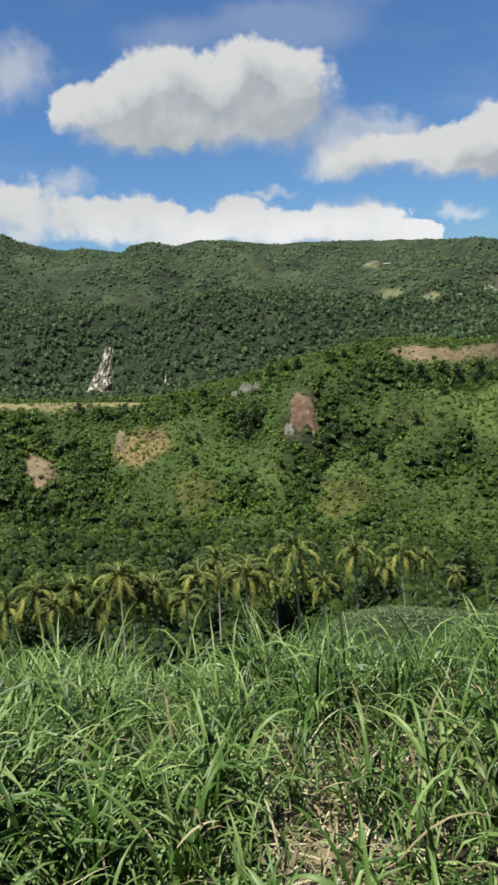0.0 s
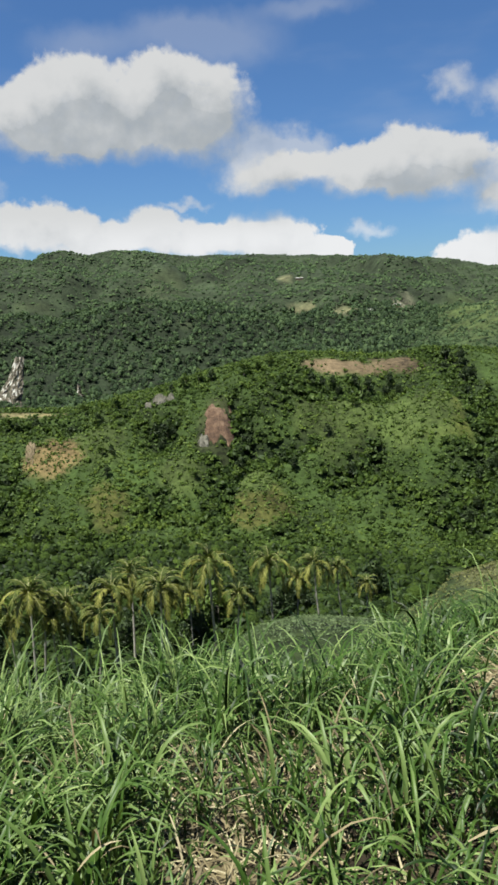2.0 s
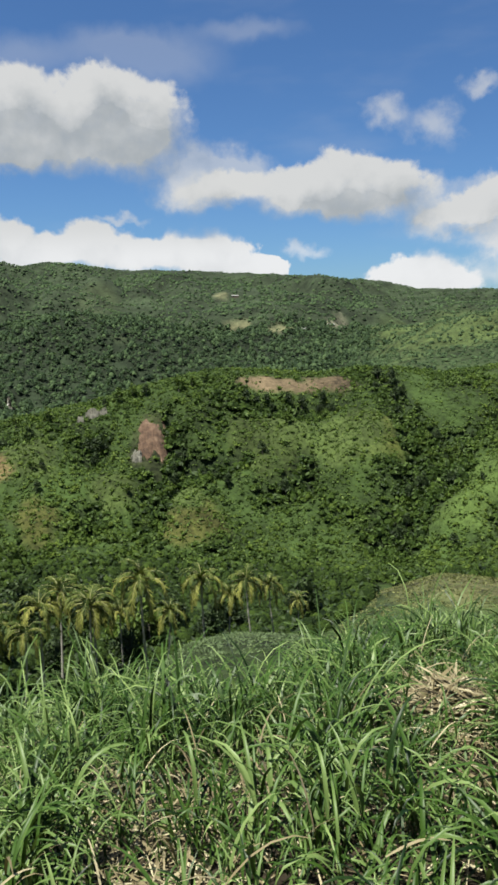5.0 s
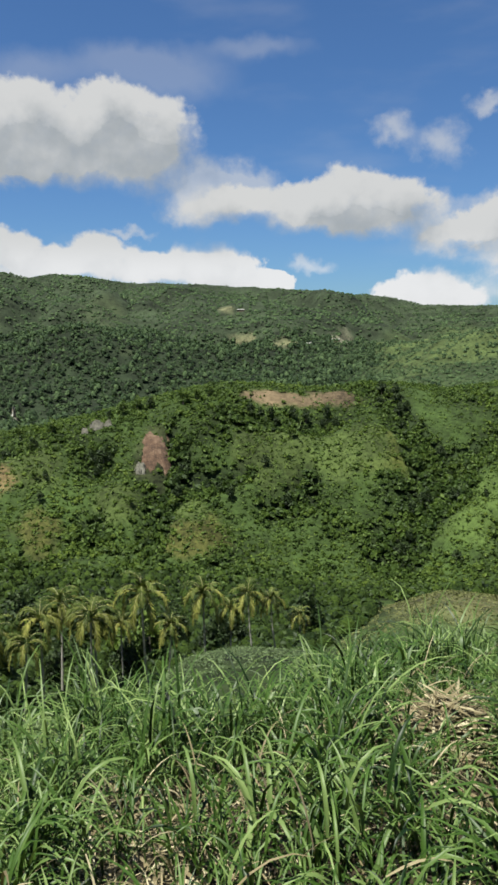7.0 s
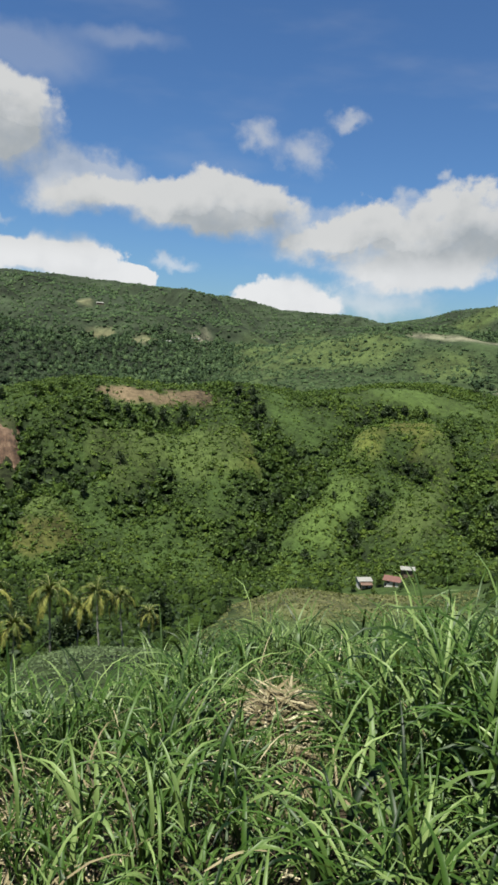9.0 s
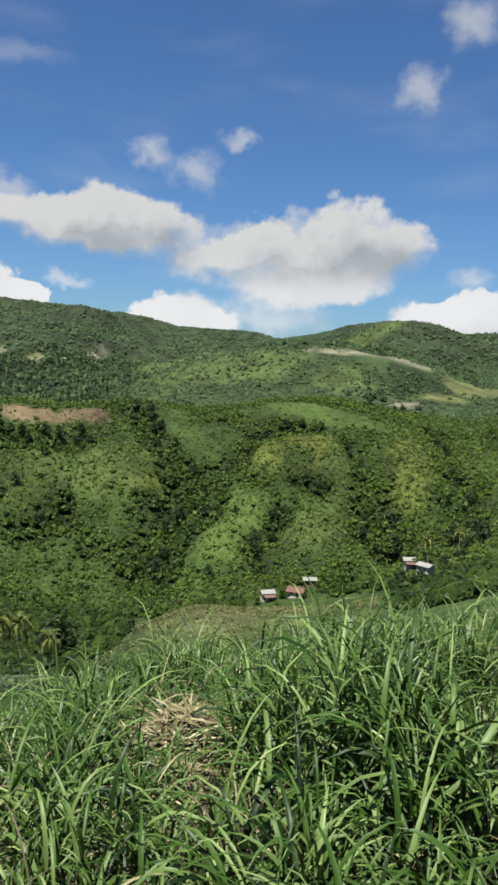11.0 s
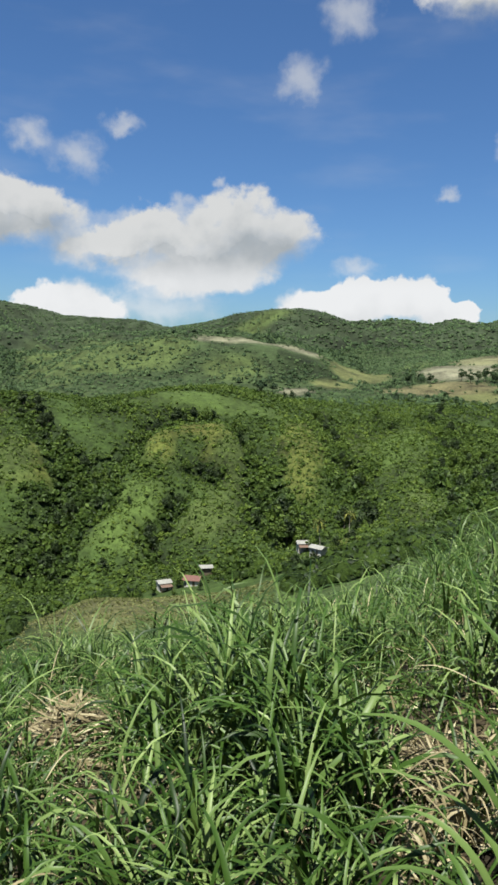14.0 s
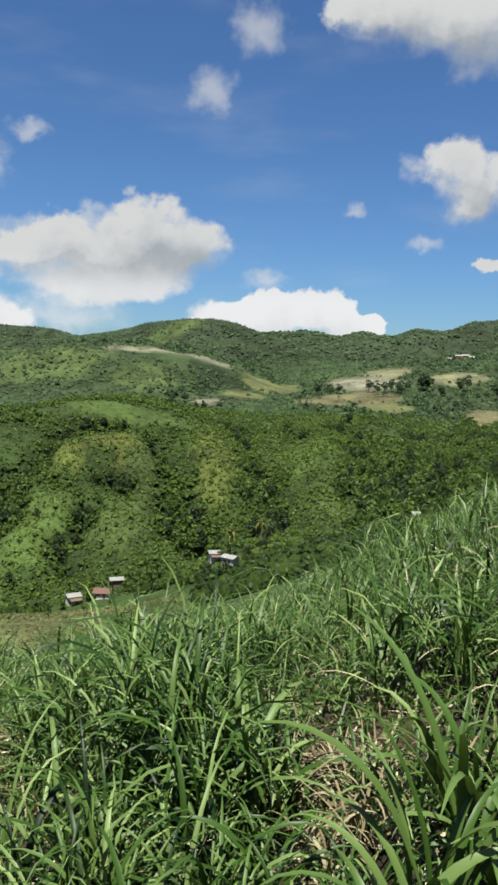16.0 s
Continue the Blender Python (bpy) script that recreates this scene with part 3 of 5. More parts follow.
FIELD_COVER = ((4.4, -8.6, 1.5, 2.4, "bare"), (3.1, -9.8, 0.7, 0.9, "bare"), (-15.6, -6.3, 4.7, 0.45, "dry"), (-9.5, -6.7, 2.5, 0.3, "dry"), (12.1, -4.4, 2.1, 0.6, "earth"), (14.8, -4.6, 2.0, 0.4, "earth"), (17.9, -4.5, 2.1, 0.5, "earth"), (48.1, -3.3, 1.2, 0.4, "straw"),
    (61.5, -3.2, 1.3, 0.8, "brown"), (45.8, -1.7, 2.6, 0.45, "yellow"), (44.1, -2.3, 1.8, 0.35, "yellow"), (52.9, -1.1, 3.0, 0.5, "pale"), (51.8, -2.4, 4.7, 0.5, "brown"), (54.6, -2.9, 2.2, 0.4, "yellow"), (41.0, -2.9, 1.5, 0.2, "pale"))
SPUR_COVER = ((41.9, -1.2, 2.2, 0.8, "wood"), (38.6, 2.2, 2.3, 0.7, "far_turf"), (36.5, -1.2, 2.2, 1.0, "far_turf"), (49.9, -0.7, 1.7, 0.4, "far_turf"), (54.8, -0.2, 2.4, 0.35, "straw"), (59.5, -0.6, 2.4, 0.5, "straw"), (26.1, -1.3, 4.7, 1.6, "far_turf"),
    (23.1, -1.6, 3.0, 1.2, "far_turf"), (30.1, -0.4, 3.8, 1.2, "far_turf"))
# turf high on the far ridge, its green greyed to paint in distance haze
HIGH_COVER = ((0.8, 2.3, 1.7, 1.1, "hazy_high_turf"), (-14.1, 3.6, 3.4, 0.8, "hazy_high_turf"), (11.0, -0.1, 1.0, 0.3, "straw"), (9.7, 2.1, 0.6, 0.2, "straw"), (18.4, -0.25, 1.1, 0.25, "pale"),
    (0.3, 0.7, 2.5, 0.3, "hazy_high_turf"), (13.9, -0.55, 1.1, 0.35, "straw"), (-8.6, 1.0, 1.4, 0.3, "hazy_high_turf"), (2.4, -0.9, 0.9, 0.3, "hazy_high_turf"))
for a, e, ha, he, kind in itertools.chain(BANK_COVER, SLOPE_COVER, FIELD_COVER, SPUR_COVER, HIGH_COVER):
    lo, hi = sight(a, e - he), sight(a, e + he)
    if lo < 450 < hi:
        hi = float(along(CREST_R, np.array([a]))[0]) + 5
    COVER.append((a, 0.5 * (lo + hi), ha, max(0.5 * (hi - lo), 3.0), kind))
# field: grass darkened, with a cloud shadow put into its colour
KINDS = {"meadow": (0.0458, 0.072, 0.018), "bare": (0.0409, 0.0507, 0.0196), "gold": (0.0769, 0.0916, 0.0212), "hazy_high_turf": (0.0376, 0.0507, 0.0245), "field": (0.036, 0.0605, 0.0155), "earth": (0.123, 0.0916, 0.0556), "orange": (0.143, 0.106, 0.0491), "scar": (0.17, 0.117, 0.072), "dry": (0.17, 0.15, 0.072), "tan": (0.0802, 0.0859, 0.0229), "turf": (0.0524, 0.0752, 0.021), "far_turf": (0.0605, 0.0851, 0.0278), "wood": (0.0196, 0.0314, 0.0118),
         "bright": (0.051, 0.0798, 0.0196), "brown_grass": (0.142, 0.142, 0.06), "pale_turf": (0.0752, 0.108, 0.0425), "yellow": (0.0978, 0.108, 0.0425), "pale": (0.164, 0.161, 0.111),
         "brown": (0.115, 0.106, 0.054), "straw": (0.144, 0.144, 0.0785), "rocky": (0.0458, 0.0491, 0.0294)}
OPEN = {"meadow": 1.0, "bare": 1.0, "gold": 0.72, "earth": 0.93, "orange": 0.88, "scar": 0.8, "dry": 0.96, "tan": 0.8, "turf": 0.62, "far_turf": 0.5, "wood": 0.0, "field": 1.0, "hazy_high_turf": 0.25, "bright": 0.86, "brown_grass": 0.97, "pale_turf": 1, "yellow": 0.97, "pale": 0.97, "brown": 0.96, "straw": 0.96, "rocky": 0.8}


RIM = [(a, sight(a, e - 0.12)) for a, e in ((33.6, 0.95), (35.0, 0.95), (37.0, 0.95), (38.7, 0.75), (40.7, 0.45), (43.0, -0.1))]


def rim_line(az):
    return np.interp(az, [a for a, r in RIM], [r for a, r in RIM])


def rim(az, r):
    """The pale track along the rim of the far spur."""
    return np.clip(1.5 * bell(r, rim_line(az), 9), 0, 1) * step(33, 34, az) * (1 - step(42.6, 43.4, az))


def cover_colour(az, r):
    x, y = r * np.sin(np.radians(az)), r * np.cos(np.radians(az))
    one = np.ones(az.shape + (1,))
    n = fbm(x / 60, y / 60, 4, 31)[..., None]
    c = one * np.array((0.0475, 0.0368, 0.0221))
    lay = lambda w, col: c + w[..., None] * (np.array(col) - c)
    c = lay(step(9, 25, r), (0.0425, 0.0654, 0.0196))
    c = lay(step(90, 150, r), (0.034, 0.0575, 0.0144))
    c = c * (1 + 0.35 * n)
    bed = hollow(az, r)
    # forest floor: shade in the gaps between trees is put into its colour
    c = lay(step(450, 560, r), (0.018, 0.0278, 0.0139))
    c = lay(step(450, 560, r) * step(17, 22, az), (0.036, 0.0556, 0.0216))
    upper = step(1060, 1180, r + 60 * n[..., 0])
    # greyed green: distance haze put into the upper slopes' colour
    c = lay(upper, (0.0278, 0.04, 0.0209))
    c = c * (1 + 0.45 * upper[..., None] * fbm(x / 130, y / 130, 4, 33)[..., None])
    for k, (a0, r0, ha, hr, kind) in enumerate(COVER):
        c = lay(patch(az, r, a0, r0, ha, hr, k), KINDS[kind])
    c = lay(0.85 * step(0.25, 0.7, bed), KINDS["wood"])
    return lay(rim(az, r), KINDS["pale"])


def openness(az, r):
    o = np.zeros(az.shape)
    for k, (a0, r0, ha, hr, kind) in enumerate(COVER):
        o = np.maximum(o, OPEN[kind] * patch(az, r, a0, r0, ha, hr, k))
    o = o * (1 - step(0.3, 0.75, hollow(az, r)))
    return np.maximum(o, bell(r, rim_line(az) - 12, 40) * step(33, 34, az) * (1 - step(42.6, 43.4, az)))


def build_ground():
    az = np.concatenate([np.arange(-180, -27, 5.0), np.arange(-27, 77, 0.34), np.arange(78, 179, 5.0)])
    r = np.concatenate([[0.25, 0.5, 0.8], np.arange(1.1, 9, 0.25), np.geomspace(9, 120, 34)[:-1], np.arange(120, 360, 2.2), np.geomspace(360, 1250, 80)[:-1],
                        np.arange(1250, 1980, 20), np.geomspace(1990, 4900, 14)])
    A, Rr = np.meshgrid(az, r)
    v = polar(A.ravel(), Rr.ravel())
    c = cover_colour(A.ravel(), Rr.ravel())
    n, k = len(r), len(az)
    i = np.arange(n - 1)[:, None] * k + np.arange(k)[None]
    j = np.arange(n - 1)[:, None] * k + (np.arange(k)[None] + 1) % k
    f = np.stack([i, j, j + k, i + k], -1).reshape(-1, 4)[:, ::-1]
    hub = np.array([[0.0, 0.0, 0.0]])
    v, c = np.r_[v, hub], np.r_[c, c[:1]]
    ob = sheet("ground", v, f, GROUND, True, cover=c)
    bm = bmesh.new()
    bm.from_mesh(ob.data)
    bm.verts.ensure_lookup_table()
    for a in range(k):
        bm.faces.new((bm.verts[(a + 1) % k], bm.verts[a], bm.verts[len(v) - 1]))
    bm.normal_update()
    bm.to_mesh(ob.data)
    bm.free()
    return tagged(ob, "green hill country, grass slope, valley and far ridge", "ground", kind="structure")


build_ground()

# ---- leaves in their thousands ----
def clumps(rng, centres, radius, flat, cards, card, up=0.35, ruffle=0.55):
    """Leaf cards over the outside of uneven crowns: arrays of points, four-cornered faces and a tone per point."""
    n = len(centres)
    d = rng.normal(size=(n, cards, 3))
    d[..., 2] = np.abs(d[..., 2]) * (1 - up) + d[..., 2] * up
    d /= np.linalg.norm(d, axis=-1, keepdims=True)
    lobe = 0.78 + 0.35 * rng.random((n, cards, 1))
    scale = np.stack([radius, radius, radius * flat], -1)[:, None]
    c = centres[:, None] + d * scale * lobe
    nrm = d + ruffle * rng.normal(size=d.shape)
    nrm[..., 2] += 0.25
    nrm /= np.linalg.norm(nrm, axis=-1, keepdims=True)
    a = np.cross(nrm, rng.normal(size=d.shape))
    a /= np.linalg.norm(a, axis=-1, keepdims=True) + 1e-9
    b = np.cross(nrm, a)
    s = (card * (0.6 + 0.8 * rng.random((n, cards))) * radius[:, None])[..., None]
    v = np.stack([c - a * s, c - b * s * 0.55 + nrm * s * 0.12, c + a * s * 1.1, c + b * s * 0.55 + nrm * s * 0.12], 2).reshape(-1, 3)
    f = np.arange(len(v)).reshape(-1, 4)
    tone = np.repeat(rng.random(n), cards * 4)
    return v, f, tone


def domes(rng, centres, radius, flat, n=7):
    """Rounded, uneven crowns of few faces: points, three-cornered faces, tone."""
    k = len(centres)
    turn = rng.uniform(0, 6.28, (k, 1, 1)) + (np.arange(n) * 2 * math.pi / n)[None, None]
    turn = turn + np.array((0.0, math.pi / n))[None, :, None]
    polar_angle = np.radians(np.array((98.0, 50.0)))[None, :, None] + rng.normal(0, 0.13, (k, 2, n))
    size = radius[:, None, None] * rng.uniform(0.72, 1.22, (k, 2, n))
    x, y, z = size * np.sin(polar_angle) * np.cos(turn), size * np.sin(polar_angle) * np.sin(turn), size * np.cos(polar_angle) * flat
    ring = np.stack([x, y, z], -1).reshape(k, 2 * n, 3)
    top = np.stack([rng.normal(0, 0.12, k) * radius, rng.normal(0, 0.12, k) * radius, radius * flat * rng.uniform(0.85, 1.15, k)], -1)[:, None]
    v = (np.concatenate([ring, top], 1) + centres[:, None]).reshape(-1, 3)
    a, b = np.arange(n), (np.arange(n) + 1) % n
    one = np.concatenate([np.stack([a, b, n + a], -1), np.stack([b, n + b, n + a], -1), np.stack([n + a, n + b, np.full(n, 2 * n)], -1)])
    f = (one[None] + (np.arange(k) * (2 * n + 1))[:, None, None]).reshape(-1, 3)
    return v, f, np.repeat(rng.random(k), 2 * n + 1)


def scatter(rng, n, az0, az1, r0, r1):
    az = rng.uniform(az0, az1, n)
    r = np.sqrt(rng.uniform(r0 ** 2, r1 ** 2, n))
    return az, r


def joined(sets):
    v, f, t, base = [], [], [], 0
    for a, b, c in sets:
        v.append(a), f.append(b + base), t.append(c)
        base += len(a)
    return np.concatenate(v), np.concatenate(f), np.concatenate(t)


def yards(az, r):
    """Open ground about the farmhouses."""
    return ((az > 30) & (az < 36) & (r > 186) & (r < 221)) | ((az > 41) & (az < 45) & (r > 200) & (r < 225)) | ((az > 56) & (az < 58) & (r > 190) & (r < 220))


def build_scrub():
    """Bushes and young trees on the slope across the valley."""
    rng = np.random.default_rng(11)
    az, r = scatter(rng, 38000, -23, 68, 202, 388)
    x, y = r * np.sin(np.radians(az)), r * np.cos(np.radians(az))
    grove = fbm(x / 26, y / 26, 4, 51)
    a2, r2 = scatter(rng, 5500, 38, 68, 385, 500)
    az, r, grove = np.r_[az, a2], np.r_[r, r2], np.r_[grove, np.full(len(a2), 0.1)]
    bed = hollow(az, r)
    free = openness(az, r)
    keep = (rng.random(len(az)) > free) & (rng.random(len(az)) < 0.5 + 0.5 * grove + 0.6 * bed) & ~yards(az, r)
    az, r, grove, bed, free = az[keep], r[keep], grove[keep], bed[keep], free[keep]
    far_woods = step(50, 54, az)
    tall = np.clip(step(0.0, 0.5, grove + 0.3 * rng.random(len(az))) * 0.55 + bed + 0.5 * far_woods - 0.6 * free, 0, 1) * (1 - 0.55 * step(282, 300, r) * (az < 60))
    rad = (0.5 + 0.75 * rng.random(len(az)) ** 2) * (1 + 0.95 * tall)
    p = polar(az, r)
    p[:, 2] += rad * (0.35 + 0.6 * tall)
    # sunlight put into the bush tones: paler at both ends of the slope
    sun_tone = 0.10 * (1 - step(-4, 6, az)) + 0.10 * step(22, 30, az)
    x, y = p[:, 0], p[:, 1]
    own = np.clip(0.5 * rng.random(len(az)) + 0.28 + 0.45 * fbm(x / 11, y / 11, 3, 57) + sun_tone - 0.42 * tall + 0.2 * free, 0, 1)
    # inner domes under the sprays, coloured dark for the bushes' shaded inside
    v, f, t = domes(rng, p, rad * 0.72, 0.95, 5)
    tagged(sheet("hillside_bushes", v, f, SCRUB_SHADE_CORE, True, tone=np.repeat(own, 11)), "rounded green bushes crowding the hillside", "scrub", kind="stuff")
    big = rad > 1.25
    sets = []
    for which, cards, card in ((~big, 8, 0.46), (big, 15, 0.36)):
        v, f, t = clumps(rng, p[which], rad[which], 0.98, cards, card)
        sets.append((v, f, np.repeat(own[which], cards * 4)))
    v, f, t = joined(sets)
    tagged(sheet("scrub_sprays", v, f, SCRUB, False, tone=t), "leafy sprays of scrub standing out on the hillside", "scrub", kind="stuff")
    # low tufts on the open turf
    az, r = scatter(rng, 46000, -23, 60, 212, 372)
    bare = [c for c in COVER if c[4] in ("earth", "dry", "scar", "bare", "meadow")]
    bald = sum(patch(az, r, *c[:4]) for c in bare) + 0.5 * sum(patch(az, r, *c[:4]) for c in COVER if c[4] == "field")
    keep = rng.random(len(az)) < 0.9 - 0.8 * bald
    p = polar(az[keep], r[keep])
    v, f, t = clumps(rng, p, 0.32 + 0.45 * rng.random(len(p)), 0.85, 4, 0.75)
    ob = sheet("turf_tufts", v, f, SCRUB, False, tone=np.clip(0.28 + t * 0.62, 0, 1))
    tagged(ob, "low bright green tufts on open hillside turf", "grass", kind="stuff")


def build_spur_grass():
    """Half-dry grass on the spur before the houses."""
    rng = np.random.default_rng(17)
    az, r = scatter(rng, 7000, 18, 40, 92, 198)
    p = polar(az, r)
    v, f, t = clumps(rng, p, 0.12 + 0.2 * rng.random(len(p)), 0.8, 5, 0.7)
    tagged(sheet("spur_grass", v, f, DRY_TURF, False, tone=t), "half-dry brownish grass on a low spur", "grass", kind="stuff")
    az, r = scatter(rng, 6500, 1, 20, 40, 92)
    a2, r2 = scatter(rng, 6500, 20, 67, 16, 112)
    az, r = np.r_[az, a2], np.r_[r, r2]
    p = polar(az, r)
    v, f, t = clumps(rng, p, 0.06 + 0.09 * rng.random(len(p)), 0.7, 4, 0.8)
    tagged(sheet("field_grass", v, f, PALE_TURF, False, tone=t), "pale green short grass on the field below", "grass", kind="stuff")


def build_valley_scrub():
    """The thicket on the valley floor round the palms, toned dark for the shade there."""
    rng = np.random.default_rng(16)
    az, r = scatter(rng, 5200, -25, 66, 112, 214)
    keep = (rng.random(len(az)) > openness(az, r) * 1.2) & ((az < 21) | (r > 206) | (az > 41)) & ~yards(az, r)
    az, r = az[keep], r[keep]
    rad = 0.9 + 1.3 * rng.random(len(az)) ** 1.5
    p = polar(az, r)
    p[:, 2] += rad * 0.6
    v, f, t = domes(rng, p, rad * 0.85, 0.95, 5)
    # low tones: shade beneath the palms is put into the bushes' colour
    tagged(sheet("valley_bushes", v, f, SCRUB_SHADE_CORE, True, tone=0.45 * t), "dark rounded bushes on the valley floor", "scrub", kind="stuff")
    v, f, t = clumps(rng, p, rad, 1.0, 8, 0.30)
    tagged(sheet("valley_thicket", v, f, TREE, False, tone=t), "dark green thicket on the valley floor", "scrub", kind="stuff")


def build_forest():
    """Closed forest on the far valley side, scattered trees above it and on the hills."""
    rng = np.random.default_rng(12)
    sets = []
    az, r = scatter(rng, 30000, -23, 67, 470, 1180)
    x, y = r * np.sin(np.radians(az)), r * np.cos(np.radians(az))
    wood = fbm(x / 120, y / 120, 4, 61)
    dense = 1.0 * (1 - step(16, 24, az + 6 * wood)) + step(16, 24, az) * (0.35 + 0.9 * wood)
    dense *= 1 - 0.85 * bell(az, 31, 9) * bell(r, 660, 95)
    dense += 0.7 * bell(az, 43.5, 3) * bell(r, 860, 110)
    dense += 1.2 * bell(az, 40.2, 2.4) * bell(r, 618, 45)
    keep = (rng.random(len(az)) < dense) & (rng.random(len(az)) > np.maximum(openness(az, r), openness(az, r + 14)))
    az, r = az[keep], r[keep]
    rad = (1.4 + 3.6 * rng.random(len(az)) ** 2.5) * (1 - 0.35 * step(17, 24, az))
    p = polar(az, r)
    p[:, 2] += rad * 0.8
    crowns = [domes(rng, p, rad * 0.76, 1.2, 4)]
    sets.append(clumps(rng, p, rad, 1.2, 9, 0.38, ruffle=0.6))
    az, r = scatter(rng, 46000, -21, 65, 1080, 1930)
    x, y = r * np.sin(np.radians(az)), r * np.cos(np.radians(az))
    wood = fbm(x / 150, y / 150, 4, 63)
    keep = (rng.random(len(az)) < 1.0 + 1.5 * wood + 0.5 * (1 - step(1080, 1300, r)) + 0.3 * step(22, 34, az)) & (rng.random(len(az)) > openness(az, r))
    az, r = az[keep], r[keep]
    rad = (1.4 + 3.0 * rng.random(len(az)) ** 2) * (1 - 0.5 * bell(r, along(RIDGE_R, az), 90))
    p = polar(az, r)
    p[:, 2] += rad * 0.35
    a, b, c = domes(rng, p, rad * 0.9, 0.8, 4)
    crowns.append((a, b, 0.2 + 0.8 * c))
    az, r = scatter(rng, 20000, 16, 66, 440, 1100)
    free = np.maximum(openness(az, r), openness(az, r + 10))
    keep = rng.random(len(az)) > 0.4 * free + 0.6 * (free > 0.8)
    az, r = az[keep], r[keep]
    rad = 0.8 + 1.3 * rng.random(len(az)) ** 2
    p = polar(az, r)
    p[:, 2] += rad * 0.4
    a, b, c = domes(rng, p, rad, 0.8, 4)
    crowns.append((a, b, 0.35 + 0.65 * c))
    v, f, t = joined(sets)
    tagged(sheet("forest_sprays", v, f, HAZY_FOREST, False, tone=t), "leafy branches standing out of the far forest", "forest", kind="stuff")
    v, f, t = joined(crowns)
    tagged(sheet("far_forest", v, f, HAZY_FOREST_MASS, True, tone=t), "dark green forest covering the far valley side", "forest", kind="stuff")


def blades(rng, base, heading, lean, bend, length, width, n=6, fold=True):
    """Arching grass blades: points, faces and tone."""
    k = len(base)
    h = np.stack([np.cos(heading), np.sin(heading), 0 * heading], -1)
    side = np.stack([-np.sin(heading), np.cos(heading), 0 * heading], -1)
    side = side + 0.35 * rng.normal(size=(k, 1)) * np.array((0, 0, 1.0))
    pos, rings = base.copy(), []
    for i in range(n + 1):
        s = i / n
        th = lean + bend * s ** 1.6
        w = (width * min(1.0, 0.45 + 3 * s) * (1 - s ** 3) + 0.0006)[:, None]
        nrm = np.cos(th)[:, None] * h * -1 + np.sin(th)[:, None] * np.array((0, 0, 1.0))
        rings.append([pos - side * w, pos - nrm * w * 0.45, pos + side * w] if fold else [pos - side * w, pos + side * w])
        pos = pos + (length / n)[:, None] * (np.sin(th)[:, None] * h + np.cos(th)[:, None] * np.array((0, 0, 1.0)))
    m = 3 if fold else 2
    v = np.stack([np.stack(q, 1) for q in rings], 1).reshape(-1, 3)
    o = (np.arange(k) * (n + 1) * m)[:, None, None]
    i = (np.arange(n) * m)[None, :, None]
    j = np.arange(m - 1)[None, None]
    f = np.stack([o + i + j, o + i + j + 1, o + i + j + 1 + m, o + i + j + m], -1).reshape(-1, 4)
    return v, f, np.repeat(rng.random(k) ** 1.15, (n + 1) * m)


def bare_spots(az, r):
    """Where the tall grass is trodden or cut and straw shows: 1 bare, 0 grown."""
    s = 0.74 * bell(az, 1.5, 6.0) * bell(r, 2.7, 1.1)
    s = np.maximum(s, 0.9 * bell(az, 3, 6) * bell(r, 4.6, 0.8))
    s = np.maximum(s, np.clip(1.2 * bell(az, 26.2, 4.4) * bell(r, 4.8, 0.7), 0, 1))
    s = np.maximum(s, 0.5 * bell(az, 56, 4.5) * bell(r, 3.1, 0.7))
    s = np.maximum(s, 0.8 * bell(az, -17, 3) * bell(r, 5.0, 0.8))
    return s


def grow(rng, az, r, leaves, tall, fold, n):
    """Plants of tall grass: leaves that spring from a stem at several heights."""
    k = len(az)
    root = polar(az, r)
    h = tall
    total = k * leaves
    up = np.tile(np.linspace(0.02, 0.6, leaves), k) * (0.7 + 0.5 * rng.random(total))
    head = np.repeat(rng.uniform(0, 2 * math.pi, k), leaves) + np.tile(np.arange(leaves) * 2.7, k) + rng.normal(0, 0.5, total)
    lean_to = np.repeat(rng.normal(0, 0.12, (k, 2)), leaves, 0)
    H = np.repeat(h, leaves)
    base = np.repeat(root, leaves, 0)
    base[:, :2] += lean_to * (up * H)[:, None] + rng.normal(0, 0.025, (total, 2))
    base[:, 2] += up * H
    length = H * (0.58 + 0.62 * rng.random(total))
    lean = np.radians(rng.uniform(4, 42, total))
    bend = np.radians(rng.uniform(65, 185, total))
    width = (0.0054 + 0.0076 * rng.random(total) ** 1.3) * np.clip(H / 0.5, 0.75, 1.25) * (1 - 0.34 * step(2.6, 5.0, np.repeat(r, leaves)))
    return blades(rng, base, head, lean, bend, length, width, n, fold)


